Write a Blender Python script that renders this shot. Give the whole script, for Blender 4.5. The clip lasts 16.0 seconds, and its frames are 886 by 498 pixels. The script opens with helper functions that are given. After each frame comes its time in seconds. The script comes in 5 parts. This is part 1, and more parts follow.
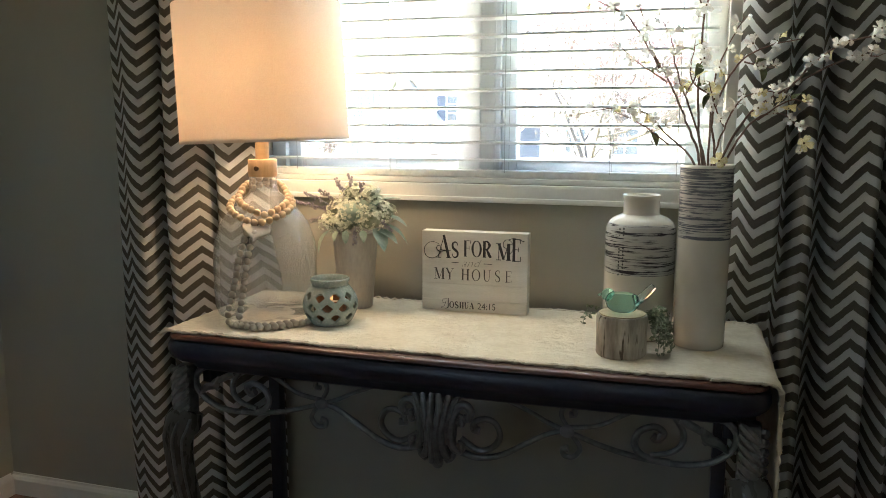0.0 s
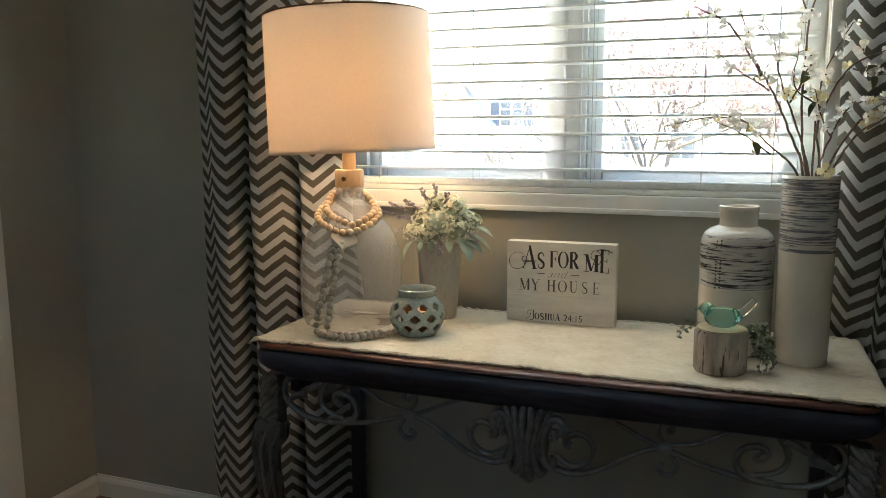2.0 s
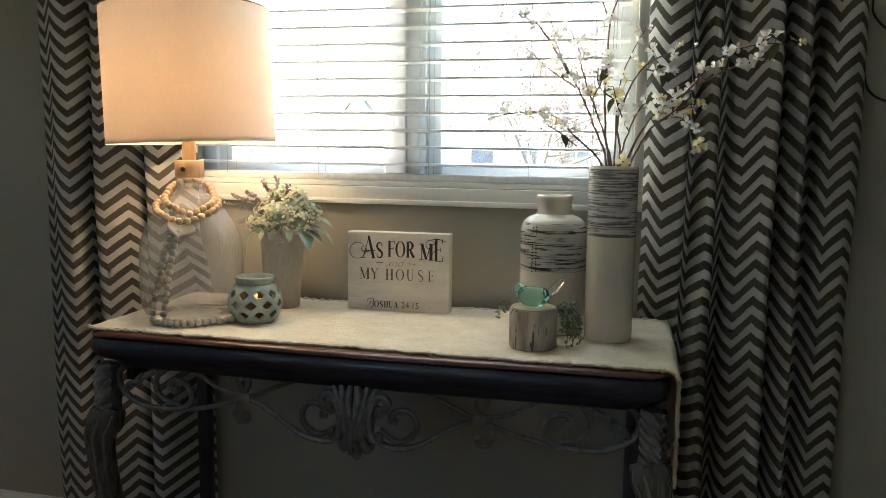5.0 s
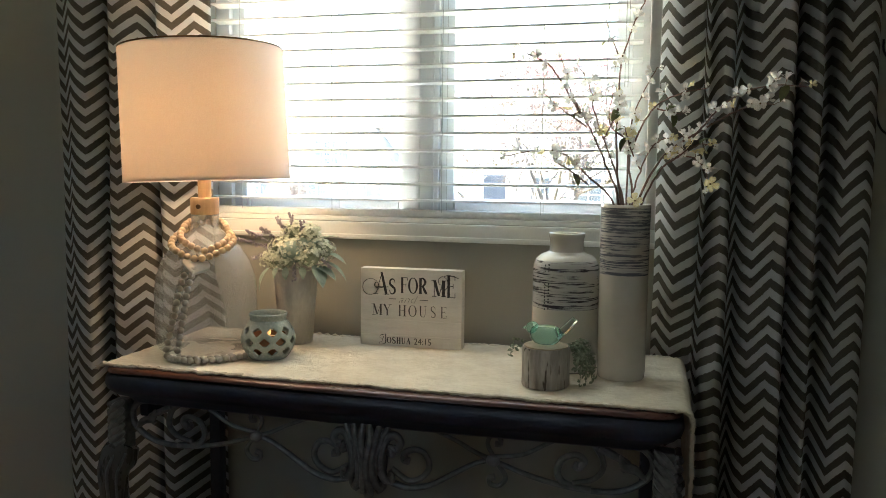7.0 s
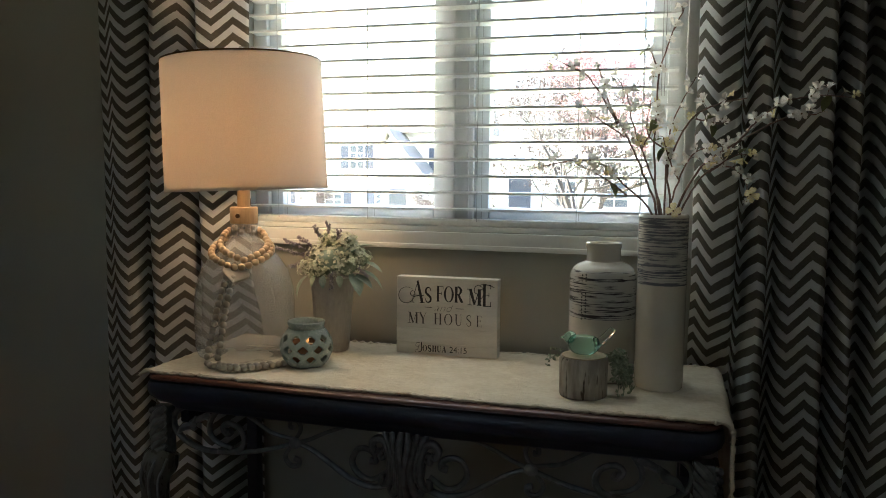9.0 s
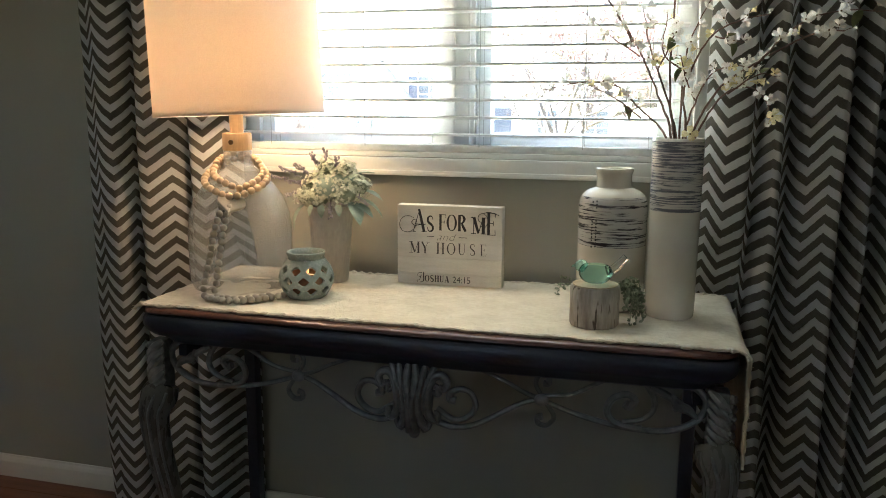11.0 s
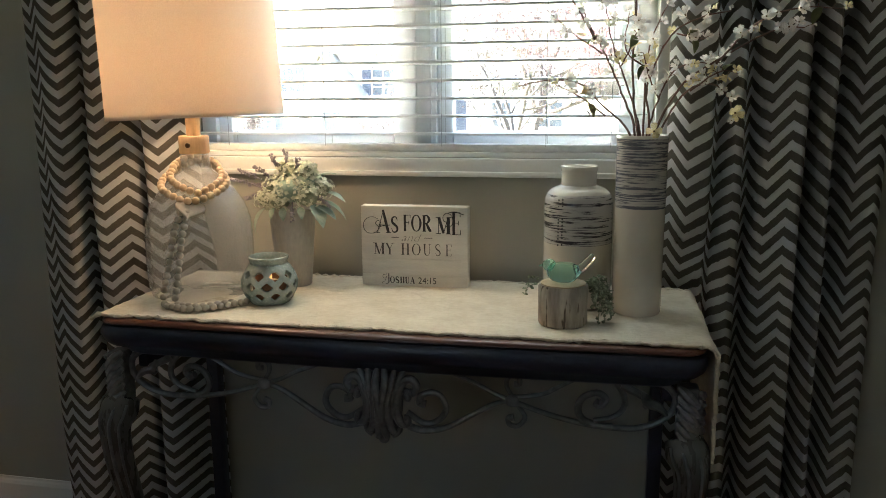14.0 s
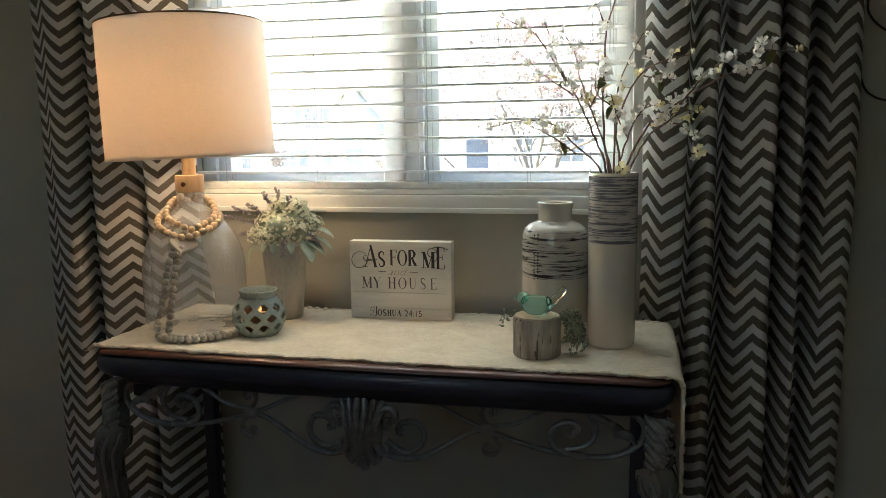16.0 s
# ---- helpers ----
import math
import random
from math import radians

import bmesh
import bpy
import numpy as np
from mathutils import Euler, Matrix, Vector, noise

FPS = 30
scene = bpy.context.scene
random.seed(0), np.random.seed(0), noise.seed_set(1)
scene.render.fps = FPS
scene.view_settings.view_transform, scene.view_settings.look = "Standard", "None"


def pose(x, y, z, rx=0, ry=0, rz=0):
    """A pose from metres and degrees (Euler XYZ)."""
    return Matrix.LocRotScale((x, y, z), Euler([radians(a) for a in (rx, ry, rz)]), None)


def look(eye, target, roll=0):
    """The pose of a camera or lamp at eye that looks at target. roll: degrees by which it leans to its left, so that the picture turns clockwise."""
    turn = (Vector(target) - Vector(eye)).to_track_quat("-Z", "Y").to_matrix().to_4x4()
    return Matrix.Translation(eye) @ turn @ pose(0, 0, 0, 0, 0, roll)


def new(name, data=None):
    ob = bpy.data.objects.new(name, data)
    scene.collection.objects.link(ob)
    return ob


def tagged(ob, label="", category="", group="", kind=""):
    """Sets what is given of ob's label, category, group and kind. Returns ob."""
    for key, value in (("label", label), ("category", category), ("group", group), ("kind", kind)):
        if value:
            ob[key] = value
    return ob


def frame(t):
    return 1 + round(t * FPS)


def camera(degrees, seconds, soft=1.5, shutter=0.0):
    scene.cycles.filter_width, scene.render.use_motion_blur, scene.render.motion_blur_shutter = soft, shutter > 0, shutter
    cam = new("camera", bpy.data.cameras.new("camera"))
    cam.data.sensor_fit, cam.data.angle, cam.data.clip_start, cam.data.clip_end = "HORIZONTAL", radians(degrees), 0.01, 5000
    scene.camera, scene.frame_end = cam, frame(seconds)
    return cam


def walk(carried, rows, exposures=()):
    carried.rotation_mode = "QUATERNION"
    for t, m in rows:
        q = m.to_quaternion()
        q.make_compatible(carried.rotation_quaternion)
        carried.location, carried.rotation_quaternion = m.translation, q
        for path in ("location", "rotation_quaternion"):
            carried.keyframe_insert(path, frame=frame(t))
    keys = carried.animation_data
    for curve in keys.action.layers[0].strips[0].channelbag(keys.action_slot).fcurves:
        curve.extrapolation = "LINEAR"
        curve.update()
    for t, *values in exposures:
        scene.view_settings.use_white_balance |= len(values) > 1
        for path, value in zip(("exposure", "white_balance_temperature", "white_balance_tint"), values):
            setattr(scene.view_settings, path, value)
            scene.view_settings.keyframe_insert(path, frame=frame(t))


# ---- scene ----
cam = camera(58.3, 16.0, 0.9)
PATH = [
    (0, (0.512, -2.044, 1.286), (-0.063, -0.155, 0.972), 0.1),
    (0.5, (0.507, -2.036, 1.289), (-0.123, -0.163, 0.98), -0.1),
    (1, (0.475, -2.04, 1.29), (-0.18, -0.175, 0.988), 0.1),
    (1.5, (0.447, -2.045, 1.297), (-0.235, -0.19, 0.993), -0.0),
    (2, (0.423, -2.056, 1.298), (-0.274, -0.206, 0.996), -0.2),
    (2.5, (0.428, -2.052, 1.276), (-0.264, -0.197, 0.992), 0.1),
    (3, (0.475, -2.051, 1.274), (-0.173, -0.182, 0.981), 0.3),
    (3.5, (0.542, -2.053, 1.267), (-0.02, -0.157, 0.969), 0.4),
    (4, (0.6, -2.066, 1.256), (0.126, -0.145, 0.961), 0.7),
    (6.5, (0.612, -2.095, 1.239), (0.138, -0.162, 1.036), 0.7),
    (7, (0.61, -2.092, 1.269), (0.108, -0.166, 1.074), 0.6),
    (7.5, (0.607, -2.089, 1.304), (0.078, -0.17, 1.113), 0.3),
    (8, (0.602, -2.091, 1.314), (0.054, -0.174, 1.147), 0.3),
    (8.5, (0.593, -2.099, 1.305), (0.035, -0.185, 1.142), 0.3),
    (9, (0.584, -2.11, 1.283), (0.022, -0.199, 1.097), 0.5),
    (9.5, (0.565, -2.116, 1.266), (0.011, -0.207, 1.046), 0.6),
    (10, (0.554, -2.102, 1.255), (0.009, -0.196, 0.986), 0.6),
    (12.5, (0.41, -2.039, 1.291), (0.024, -0.122, 0.873), -0.0),
    (13, (0.392, -2.04, 1.272), (0.04, -0.113, 0.871), 0.1),
    (13.5, (0.438, -2.035, 1.285), (0.06, -0.114, 0.876), -0.3),
    (14, (0.483, -2.046, 1.284), (0.084, -0.123, 0.907), -0.4),
    (14.5, (0.533, -2.057, 1.293), (0.106, -0.135, 0.941), -0.7),
    (15, (0.57, -2.073, 1.295), (0.124, -0.151, 0.972), -0.7),
    (15.5, (0.598, -2.087, 1.299), (0.137, -0.165, 0.993), -0.8),
    (16, (0.599, -2.091, 1.293), (0.137, -0.166, 1.003), -0.8),
]
EXPOSURES = [(t, 4.66 + e, 6200, 1) for t, e in ((0, 0.20), (1.2, 0.26), (2, -0.04), (3, -0.08), (4, 0.12), (6.5, 0.08), (7.5, -0.30), (8.0, -0.62), (8.5, -0.75), (9.0, -0.8), (9.5, -0.5), (10.0, 0.02), (12.5, 0.32), (13.5, 0.16), (14.5, -0.16), (16, -0.16))]
walk(cam, [(t, look(eye, target, roll)) for t, eye, target, roll in PATH], EXPOSURES)

# ---------------------------------------------------------------- light
world = bpy.data.worlds.new("sky")
world.use_nodes = True
scene.world = world
_sky = world.node_tree.nodes.new("ShaderNodeTexSky")
_sky.sky_type = "NISHITA"
_sky.sun_disc = False
_sky.sun_elevation, _sky.sun_rotation = radians(36), radians(269)
_sky.air_density, _sky.dust_density = 0.8, 6.0
_bg = world.node_tree.nodes["Background"]
_bg.inputs["Strength"].default_value = 0.15
world.node_tree.links.new(_sky.outputs[0], _bg.inputs[0])

sun = new("sun", bpy.data.lights.new("sun", "SUN"))
sun.data.energy, sun.data.angle, sun.data.color = 4.0, radians(1.5), (1.0, 0.97, 0.93)
sun.matrix_world = look((-10, -0.17, 7.27), (0, 0, 0))

bulb = new("lamp_bulb_light", bpy.data.lights.new("lamp_bulb_light", "POINT"))
bulb.data.energy, bulb.data.shadow_soft_size, bulb.data.color = 0.62, 0.035, (1.0, 0.62, 0.36)
bulb.location = (-0.508, -0.255, 1.375)


# added lamp in the unseen top of the window's opening, boosting the sky's light
window_fill = new("window_fill_light", bpy.data.lights.new("window_fill_light", "AREA"))
window_fill.data.shape, window_fill.data.size, window_fill.data.size_y = "RECTANGLE", 1.20, 0.24
window_fill.data.energy, window_fill.data.color = 0.44, (0.95, 0.98, 1.0)
window_fill.matrix_world = look((-0.04, 0.025, 2.00), (-0.04, -1.0, 1.55))


# ---------------------------------------------------------------- materials
def nodes_of(name):
    m = bpy.data.materials.new(name)
    m.use_nodes = True
    nt = m.node_tree
    return m, nt, nt.nodes["Principled BSDF"], nt.nodes["Material Output"]


def add(nt, kind, **props):
    n = nt.nodes.new(kind)
    for k, v in props.items():
        n.inputs[k.replace("_", " ")].default_value = v
    return n


def math_node(nt, op, a, b=None):
    n = nt.nodes.new("ShaderNodeMath")
    n.operation = op
    for i, v in enumerate((a, b)):
        if v is None:
            continue
        if isinstance(v, (int, float)):
            n.inputs[i].default_value = v
        else:
            nt.links.new(v, n.inputs[i])
    return n.outputs[0]


def ramp(nt, fac, stops):
    n = nt.nodes.new("ShaderNodeValToRGB")
    cr = n.color_ramp
    while len(cr.elements) < len(stops):
        cr.elements.new(0.5)
    for e, (p, c) in zip(cr.elements, stops):
        e.position, e.color = p, (*c, 1)
    nt.links.new(fac, n.inputs[0])
    return n.outputs[0]


def mix(nt, fac, a, b, blend="MIX"):
    n = nt.nodes.new("ShaderNodeMix")
    n.data_type, n.blend_type = "RGBA", blend
    for i, v in ((0, fac), (6, a), (7, b)):
        if isinstance(v, (int, float)):
            n.inputs[i].default_value = v
        elif isinstance(v, tuple):
            n.inputs[i].default_value = (*v, 1)
        else:
            nt.links.new(v, n.inputs[i])
    return n.outputs[2]


def coords(nt, stretch=(1, 1, 1), which="Object"):
    tc = nt.nodes.new("ShaderNodeTexCoord")
    mp = nt.nodes.new("ShaderNodeMapping")
    mp.inputs["Scale"].default_value = stretch
    nt.links.new(tc.outputs[which], mp.inputs[0])
    return mp.outputs[0]


def noise_tex(nt, vec, scale, detail=4.0, rough=0.55):
    n = add(nt, "ShaderNodeTexNoise", Scale=scale, Detail=detail, Roughness=rough)
    nt.links.new(vec, n.inputs["Vector"])
    return n.outputs[0]


def bump(nt, bsdf, height, strength=0.3, distance=0.002):
    n = add(nt, "ShaderNodeBump", Strength=strength, Distance=distance)
    nt.links.new(height, n.inputs["Height"])
    nt.links.new(n.outputs[0], bsdf.inputs["Normal"])


def surface(name, dark, light, rough=0.5, big=3.0, fine=120.0, stretch=(1, 1, 1), relief=0.2, metal=0.0, spec=0.5, coat=0.0):
    """A plain material with two scales of variation and a fine relief."""
    m, nt, b, _ = nodes_of(name)
    v = coords(nt, stretch)
    a, f = noise_tex(nt, v, big), noise_tex(nt, v, fine, 3)
    s = math_node(nt, "ADD", math_node(nt, "MULTIPLY", a, 0.65), math_node(nt, "MULTIPLY", f, 0.35))
    nt.links.new(ramp(nt, s, ((0.33, dark), (0.67, light))), b.inputs["Base Color"])
    b.inputs["Metallic"].default_value = metal
    b.inputs["Specular IOR Level"].default_value = spec
    b.inputs["Coat Weight"].default_value = coat
    nt.links.new(math_node(nt, "ADD", math_node(nt, "MULTIPLY", f, 0.2), rough - 0.1), b.inputs["Roughness"])
    if relief:
        bump(nt, b, f, relief)
    return m


WALL = surface("wall_paint", (0.368, 0.357, 0.304), (0.398, 0.387, 0.330), 0.75, 1.5, 350, relief=0.12)
CEIL = surface("ceiling_paint", (0.78, 0.77, 0.74), (0.82, 0.81, 0.78), 0.85, 2, 300)
TRIM = surface("white_trim_paint", (0.76, 0.75, 0.71), (0.83, 0.82, 0.78), 0.38, 2.5, 160, relief=0.06)
SASH = surface("white_vinyl", (0.70, 0.71, 0.70), (0.78, 0.79, 0.78), 0.62, 4, 200, relief=0.03, spec=0.2)
FLOORWOOD = surface("floor_board_wood", (0.10, 0.035, 0.016), (0.23, 0.10, 0.05), 0.35, 2.2, 40, (1, 14, 14), 0.25)
TABLE_BROWN = surface("table_top_stain", (0.050, 0.018, 0.010), (0.125, 0.045, 0.025), 0.30, 3, 45, (1, 14, 14), 0.15)
TABLE_BLACK = surface("table_black_paint", (0.016, 0.020, 0.034), (0.032, 0.038, 0.060), 0.36, 6, 90, relief=0.2)
WOOD_PALE = surface("pale_turned_wood", (0.42, 0.27, 0.14), (0.56, 0.38, 0.21), 0.55, 8, 60, (8, 8, 1), 0.15)
BEAD_WOOD = surface("bead_wood", (0.50, 0.36, 0.22), (0.68, 0.53, 0.36), 0.6, 40, 200, relief=0.1)
BEAD_PALE = surface("pale_pendant_wood", (0.50, 0.44, 0.36), (0.62, 0.56, 0.48), 0.5, 20, 160, relief=0.08)
BEAD_GREY = surface("bead_grey_wood", (0.37, 0.33, 0.27), (0.56, 0.50, 0.42), 0.65, 40, 200, relief=0.15)
POT_METAL = surface("whitewashed_zinc", (0.37, 0.34, 0.30), (0.58, 0.54, 0.48), 0.5, 12, 120, (1, 1, 0.35), 0.2)
CERAMIC = surface("cream_glaze", (0.70, 0.66, 0.58), (0.77, 0.73, 0.65), 0.22, 9, 120, relief=0.03, coat=0.3)
AQUA_GLAZE = surface("aqua_crackle_glaze", (0.26, 0.315, 0.28), (0.42, 0.46, 0.415), 0.25, 12, 160, relief=0.2, coat=0.3)
SIGN_WHITE = surface("sign_white_wash", (0.60, 0.57, 0.51), (0.76, 0.73, 0.67), 0.7, 9, 110, (1, 1, 6), 0.3)
INK = surface("sign_dark_ink", (0.022, 0.02, 0.02), (0.05, 0.045, 0.045), 0.7, 30, 200, relief=0.1)
INK_GREY = surface("sign_grey_ink", (0.16, 0.15, 0.14), (0.24, 0.23, 0.21), 0.7, 30, 200, relief=0.1)
END_GRAIN = surface("log_end_grain", (0.42, 0.32, 0.20), (0.58, 0.46, 0.31), 0.75, 30, 180, relief=0.3)
STEM = surface("twig_brown", (0.13, 0.072, 0.055), (0.24, 0.145, 0.11), 0.7, 60, 300, relief=0.4)
POLLEN = surface("flower_eye", (0.10, 0.055, 0.02), (0.22, 0.13, 0.045), 0.8, 60, 300, relief=0.1)
LEAF = surface("olive_leaf", (0.12, 0.14, 0.05), (0.24, 0.25, 0.10), 0.6, 40, 200, relief=0.2)
SAGE = surface("felt_sage_leaf", (0.26, 0.34, 0.27), (0.43, 0.50, 0.41), 0.85, 40, 300, relief=0.3)
LAVENDER = surface("lavender_sprig", (0.20, 0.17, 0.20), (0.46, 0.42, 0.45), 0.8, 50, 300, relief=0.3)
HYDRANGEA = surface("hydrangea_floret", (0.56, 0.58, 0.38), (0.86, 0.85, 0.72), 0.8, 45, 300, relief=0.2)
MOSS = surface("dusty_sprig", (0.15, 0.18, 0.10), (0.46, 0.48, 0.36), 0.8, 60, 300, relief=0.2)
BRASS = surface("dark_brass", (0.10, 0.06, 0.03), (0.20, 0.12, 0.06), 0.35, 20, 200, metal=1.0)
IRON = surface("dark_iron", (0.015, 0.013, 0.011), (0.035, 0.03, 0.026), 0.5, 20, 200, metal=0.6)
CORD = surface("blind_cord", (0.42, 0.41, 0.39), (0.52, 0.51, 0.48), 0.8, 30, 300)
WAX = surface("candle_wax", (0.62, 0.40, 0.20), (0.70, 0.48, 0.26), 0.5, 20, 200)
AMBER = surface("dark_amber_liner", (0.16, 0.08, 0.04), (0.30, 0.16, 0.085), 0.2, 20, 200, relief=0.05)
GRASS = surface("dry_spring_lawn", (0.17, 0.17, 0.095), (0.31, 0.29, 0.19), 0.9, 0.6, 20, relief=0.5)
SIDING = surface("white_siding", (0.72, 0.72, 0.70), (0.80, 0.80, 0.78), 0.6, 0.7, 12)
SHINGLE = surface("grey_shingle", (0.16, 0.16, 0.165), (0.28, 0.275, 0.27), 0.85, 1.2, 9, (1, 4, 4))
SHUTTER = surface("dark_shutter", (0.035, 0.045, 0.075), (0.06, 0.075, 0.11), 0.5, 2, 20)
PANE_FAR = surface("far_window_pane", (0.05, 0.06, 0.08), (0.10, 0.12, 0.15), 0.15, 1, 10, relief=0)
FAR_BARK = surface("tree_bark", (0.035, 0.030, 0.029), (0.07, 0.06, 0.056), 0.9, 3, 30)
REDBUD = surface("redbud_blossom", (0.17, 0.080, 0.088), (0.30, 0.165, 0.175), 0.8, 3, 30, relief=0)
BUD_GREEN = surface("spring_bud", (0.06, 0.045, 0.045), (0.12, 0.09, 0.085), 0.8, 3, 30, relief=0)


def carved_material():
    """Dark blue-grey paint; raised parts are rubbed silvery, with highlights painted in as well."""
    m, nt, b, _ = nodes_of("rubbed_highlit_pewter")
    g = nt.nodes.new("ShaderNodeNewGeometry")
    v = coords(nt)
    worn_lit = math_node(nt, "ADD", g.outputs["Pointiness"], math_node(nt, "MULTIPLY", math_node(nt, "SUBTRACT", noise_tex(nt, v, 55), 0.5), 0.16))
    nt.links.new(ramp(nt, worn_lit, ((0.46, (0.030, 0.035, 0.040)), (0.52, (0.098, 0.107, 0.113)), (0.62, (0.27, 0.27, 0.265)))), b.inputs["Base Color"])
    b.inputs["Roughness"].default_value, b.inputs["Metallic"].default_value = 0.36, 0.3
    bump(nt, b, noise_tex(nt, v, 180, 3), 0.25)
    return m


def runner_material():
    """Cream gauze with short crinkles running across the weave."""
    m, nt, b, _ = nodes_of("crinkled_cotton")
    v = coords(nt)
    big, fine = noise_tex(nt, v, 16), noise_tex(nt, v, 420, 3)
    crinkle = noise_tex(nt, coords(nt, (0.85, 1.15, 1.0)), 75, 5, 0.66)
    tone = math_node(nt, "ADD", math_node(nt, "MULTIPLY", big, 0.5), math_node(nt, "MULTIPLY", crinkle, 0.5))
    nt.links.new(ramp(nt, tone, ((0.36, (0.62, 0.55, 0.425)), (0.62, (0.76, 0.70, 0.575)))), b.inputs["Base Color"])
    b.inputs["Roughness"].default_value = 0.92
    h = math_node(nt, "ADD", math_node(nt, "MULTIPLY", crinkle, 1.0), math_node(nt, "MULTIPLY", fine, 0.25))
    bump(nt, b, h, 0.8, 0.005)
    return m


def bark_material():
    """Grey-brown peeled log with long cracks and dark scars near its foot."""
    m, nt, b, _ = nodes_of("log_bark")
    grain = noise_tex(nt, coords(nt, (1, 1, 0.16)), 60, 5, 0.6)
    patch = noise_tex(nt, coords(nt, (1, 1, 0.5)), 22, 3)
    scar = noise_tex(nt, coords(nt, (1, 1, 0.22)), 75, 2)
    tone = math_node(nt, "ADD", math_node(nt, "MULTIPLY", grain, 0.55), math_node(nt, "MULTIPLY", patch, 0.45))
    base = ramp(nt, tone, ((0.36, (0.22, 0.185, 0.15)), (0.52, (0.40, 0.35, 0.30)), (0.66, (0.58, 0.53, 0.46))))
    cut = ramp(nt, scar, ((0.60, (0, 0, 0)), (0.66, (1, 1, 1))))
    nt.links.new(mix(nt, cut, base, (0.10, 0.075, 0.055)), b.inputs["Base Color"])
    b.inputs["Roughness"].default_value = 0.85
    bump(nt, b, math_node(nt, "SUBTRACT", grain, math_node(nt, "MULTIPLY", scar, 0.8)), 0.8, 0.004)
    return m


BARK = bark_material()
CLOTH = runner_material()
CARVED = carved_material()
LEG_PAINT = surface("leg_pewter_paint", (0.085, 0.083, 0.073), (0.125, 0.121, 0.106), 0.28, 5, 60, (1, 1, 0.3), 0.02)


def chevron_material():
    """Zigzag stripes woven along the cloth's own width (u) and height (v), in metres."""
    m, nt, b, out = nodes_of("chevron_cotton")
    uv = nt.nodes.new("ShaderNodeUVMap")
    sep = nt.nodes.new("ShaderNodeSeparateXYZ")
    nt.links.new(uv.outputs[0], sep.inputs[0])
    ov = coords(nt)
    wob = math_node(nt, "MULTIPLY", math_node(nt, "SUBTRACT", noise_tex(nt, ov, 90, 3), 0.5), 0.006)
    zig = math_node(nt, "MULTIPLY", math_node(nt, "PINGPONG", sep.outputs[0], 0.064), 0.74)
    v = math_node(nt, "ADD", math_node(nt, "ADD", sep.outputs[1], zig), wob)
    f = math_node(nt, "FRACT", math_node(nt, "DIVIDE", v, 0.0440))
    tri = math_node(nt, "PINGPONG", f, 0.5)
    stripe = ramp(nt, tri, ((0.235, (0, 0, 0)), (0.265, (1, 1, 1))))
    weave = noise_tex(nt, ov, 900, 2)
    cream = ramp(nt, weave, ((0.3, (0.74, 0.74, 0.72)), (0.7, (0.84, 0.84, 0.82))))
    taupe = ramp(nt, weave, ((0.3, (0.146, 0.129, 0.106)), (0.7, (0.208, 0.187, 0.157))))
    col = mix(nt, stripe, taupe, cream)
    nt.links.new(col, b.inputs["Base Color"])
    b.inputs["Roughness"].default_value = 0.9
    b.inputs["Specular IOR Level"].default_value = 0.2
    bump(nt, b, weave, 0.35, 0.001)
    tr = nt.nodes.new("ShaderNodeBsdfTranslucent")
    nt.links.new(col, tr.inputs[0])
    ms = add(nt, "ShaderNodeMixShader", Fac=0.50)
    nt.links.new(b.outputs[0], ms.inputs[1])
    nt.links.new(tr.outputs[0], ms.inputs[2])
    nt.links.new(ms.outputs[0], out.inputs[0])
    return m


CHEVRON = chevron_material()


def translucent(name, dark, light, share, rough=0.8, fine=400, through_tint=None):
    m, nt, b, out = nodes_of(name)
    v = coords(nt)
    col = ramp(nt, noise_tex(nt, v, fine, 3), ((0.35, dark), (0.65, light)))
    nt.links.new(col, b.inputs["Base Color"])
    b.inputs["Roughness"].default_value = rough
    tr = nt.nodes.new("ShaderNodeBsdfTranslucent")
    nt.links.new(mix(nt, 1.0, col, through_tint, "MULTIPLY") if through_tint else col, tr.inputs[0])
    ms = add(nt, "ShaderNodeMixShader", Fac=share)
    nt.links.new(b.outputs[0], ms.inputs[1])
    nt.links.new(tr.outputs[0], ms.inputs[2])
    nt.links.new(ms.outputs[0], out.inputs[0])
    return m


PETAL = translucent("silk_petal", (0.70, 0.64, 0.57), (0.88, 0.84, 0.79), 0.5)
PETAL_YELLOW = translucent("silk_petal_yellow", (0.66, 0.55, 0.28), (0.82, 0.72, 0.45), 0.5)
SHADE = translucent("linen_shade", (0.74, 0.70, 0.66), (0.82, 0.79, 0.76), 0.43, through_tint=(1.0, 0.90, 0.78))
SLAT = translucent("white_slat", (0.78, 0.78, 0.76), (0.87, 0.87, 0.85), 0.05, 0.4, 60)


def clear(name, colour=(1, 1, 1), rough=0.0, ior=1.45):
    m, nt, b, _ = nodes_of(name)
    b.inputs["Base Color"].default_value = (*colour, 1)
    b.inputs["Roughness"].default_value, b.inputs["IOR"].default_value = rough, ior
    b.inputs["Transmission Weight"].default_value = 1.0
    return m


BIRD_GLASS = clear("teal_bird_glass", (0.52, 0.93, 0.86), 0.02, 1.35)
BIRD_CLEAR = clear("clear_bird_glass", (0.90, 0.98, 0.96), 0.02, 1.45)


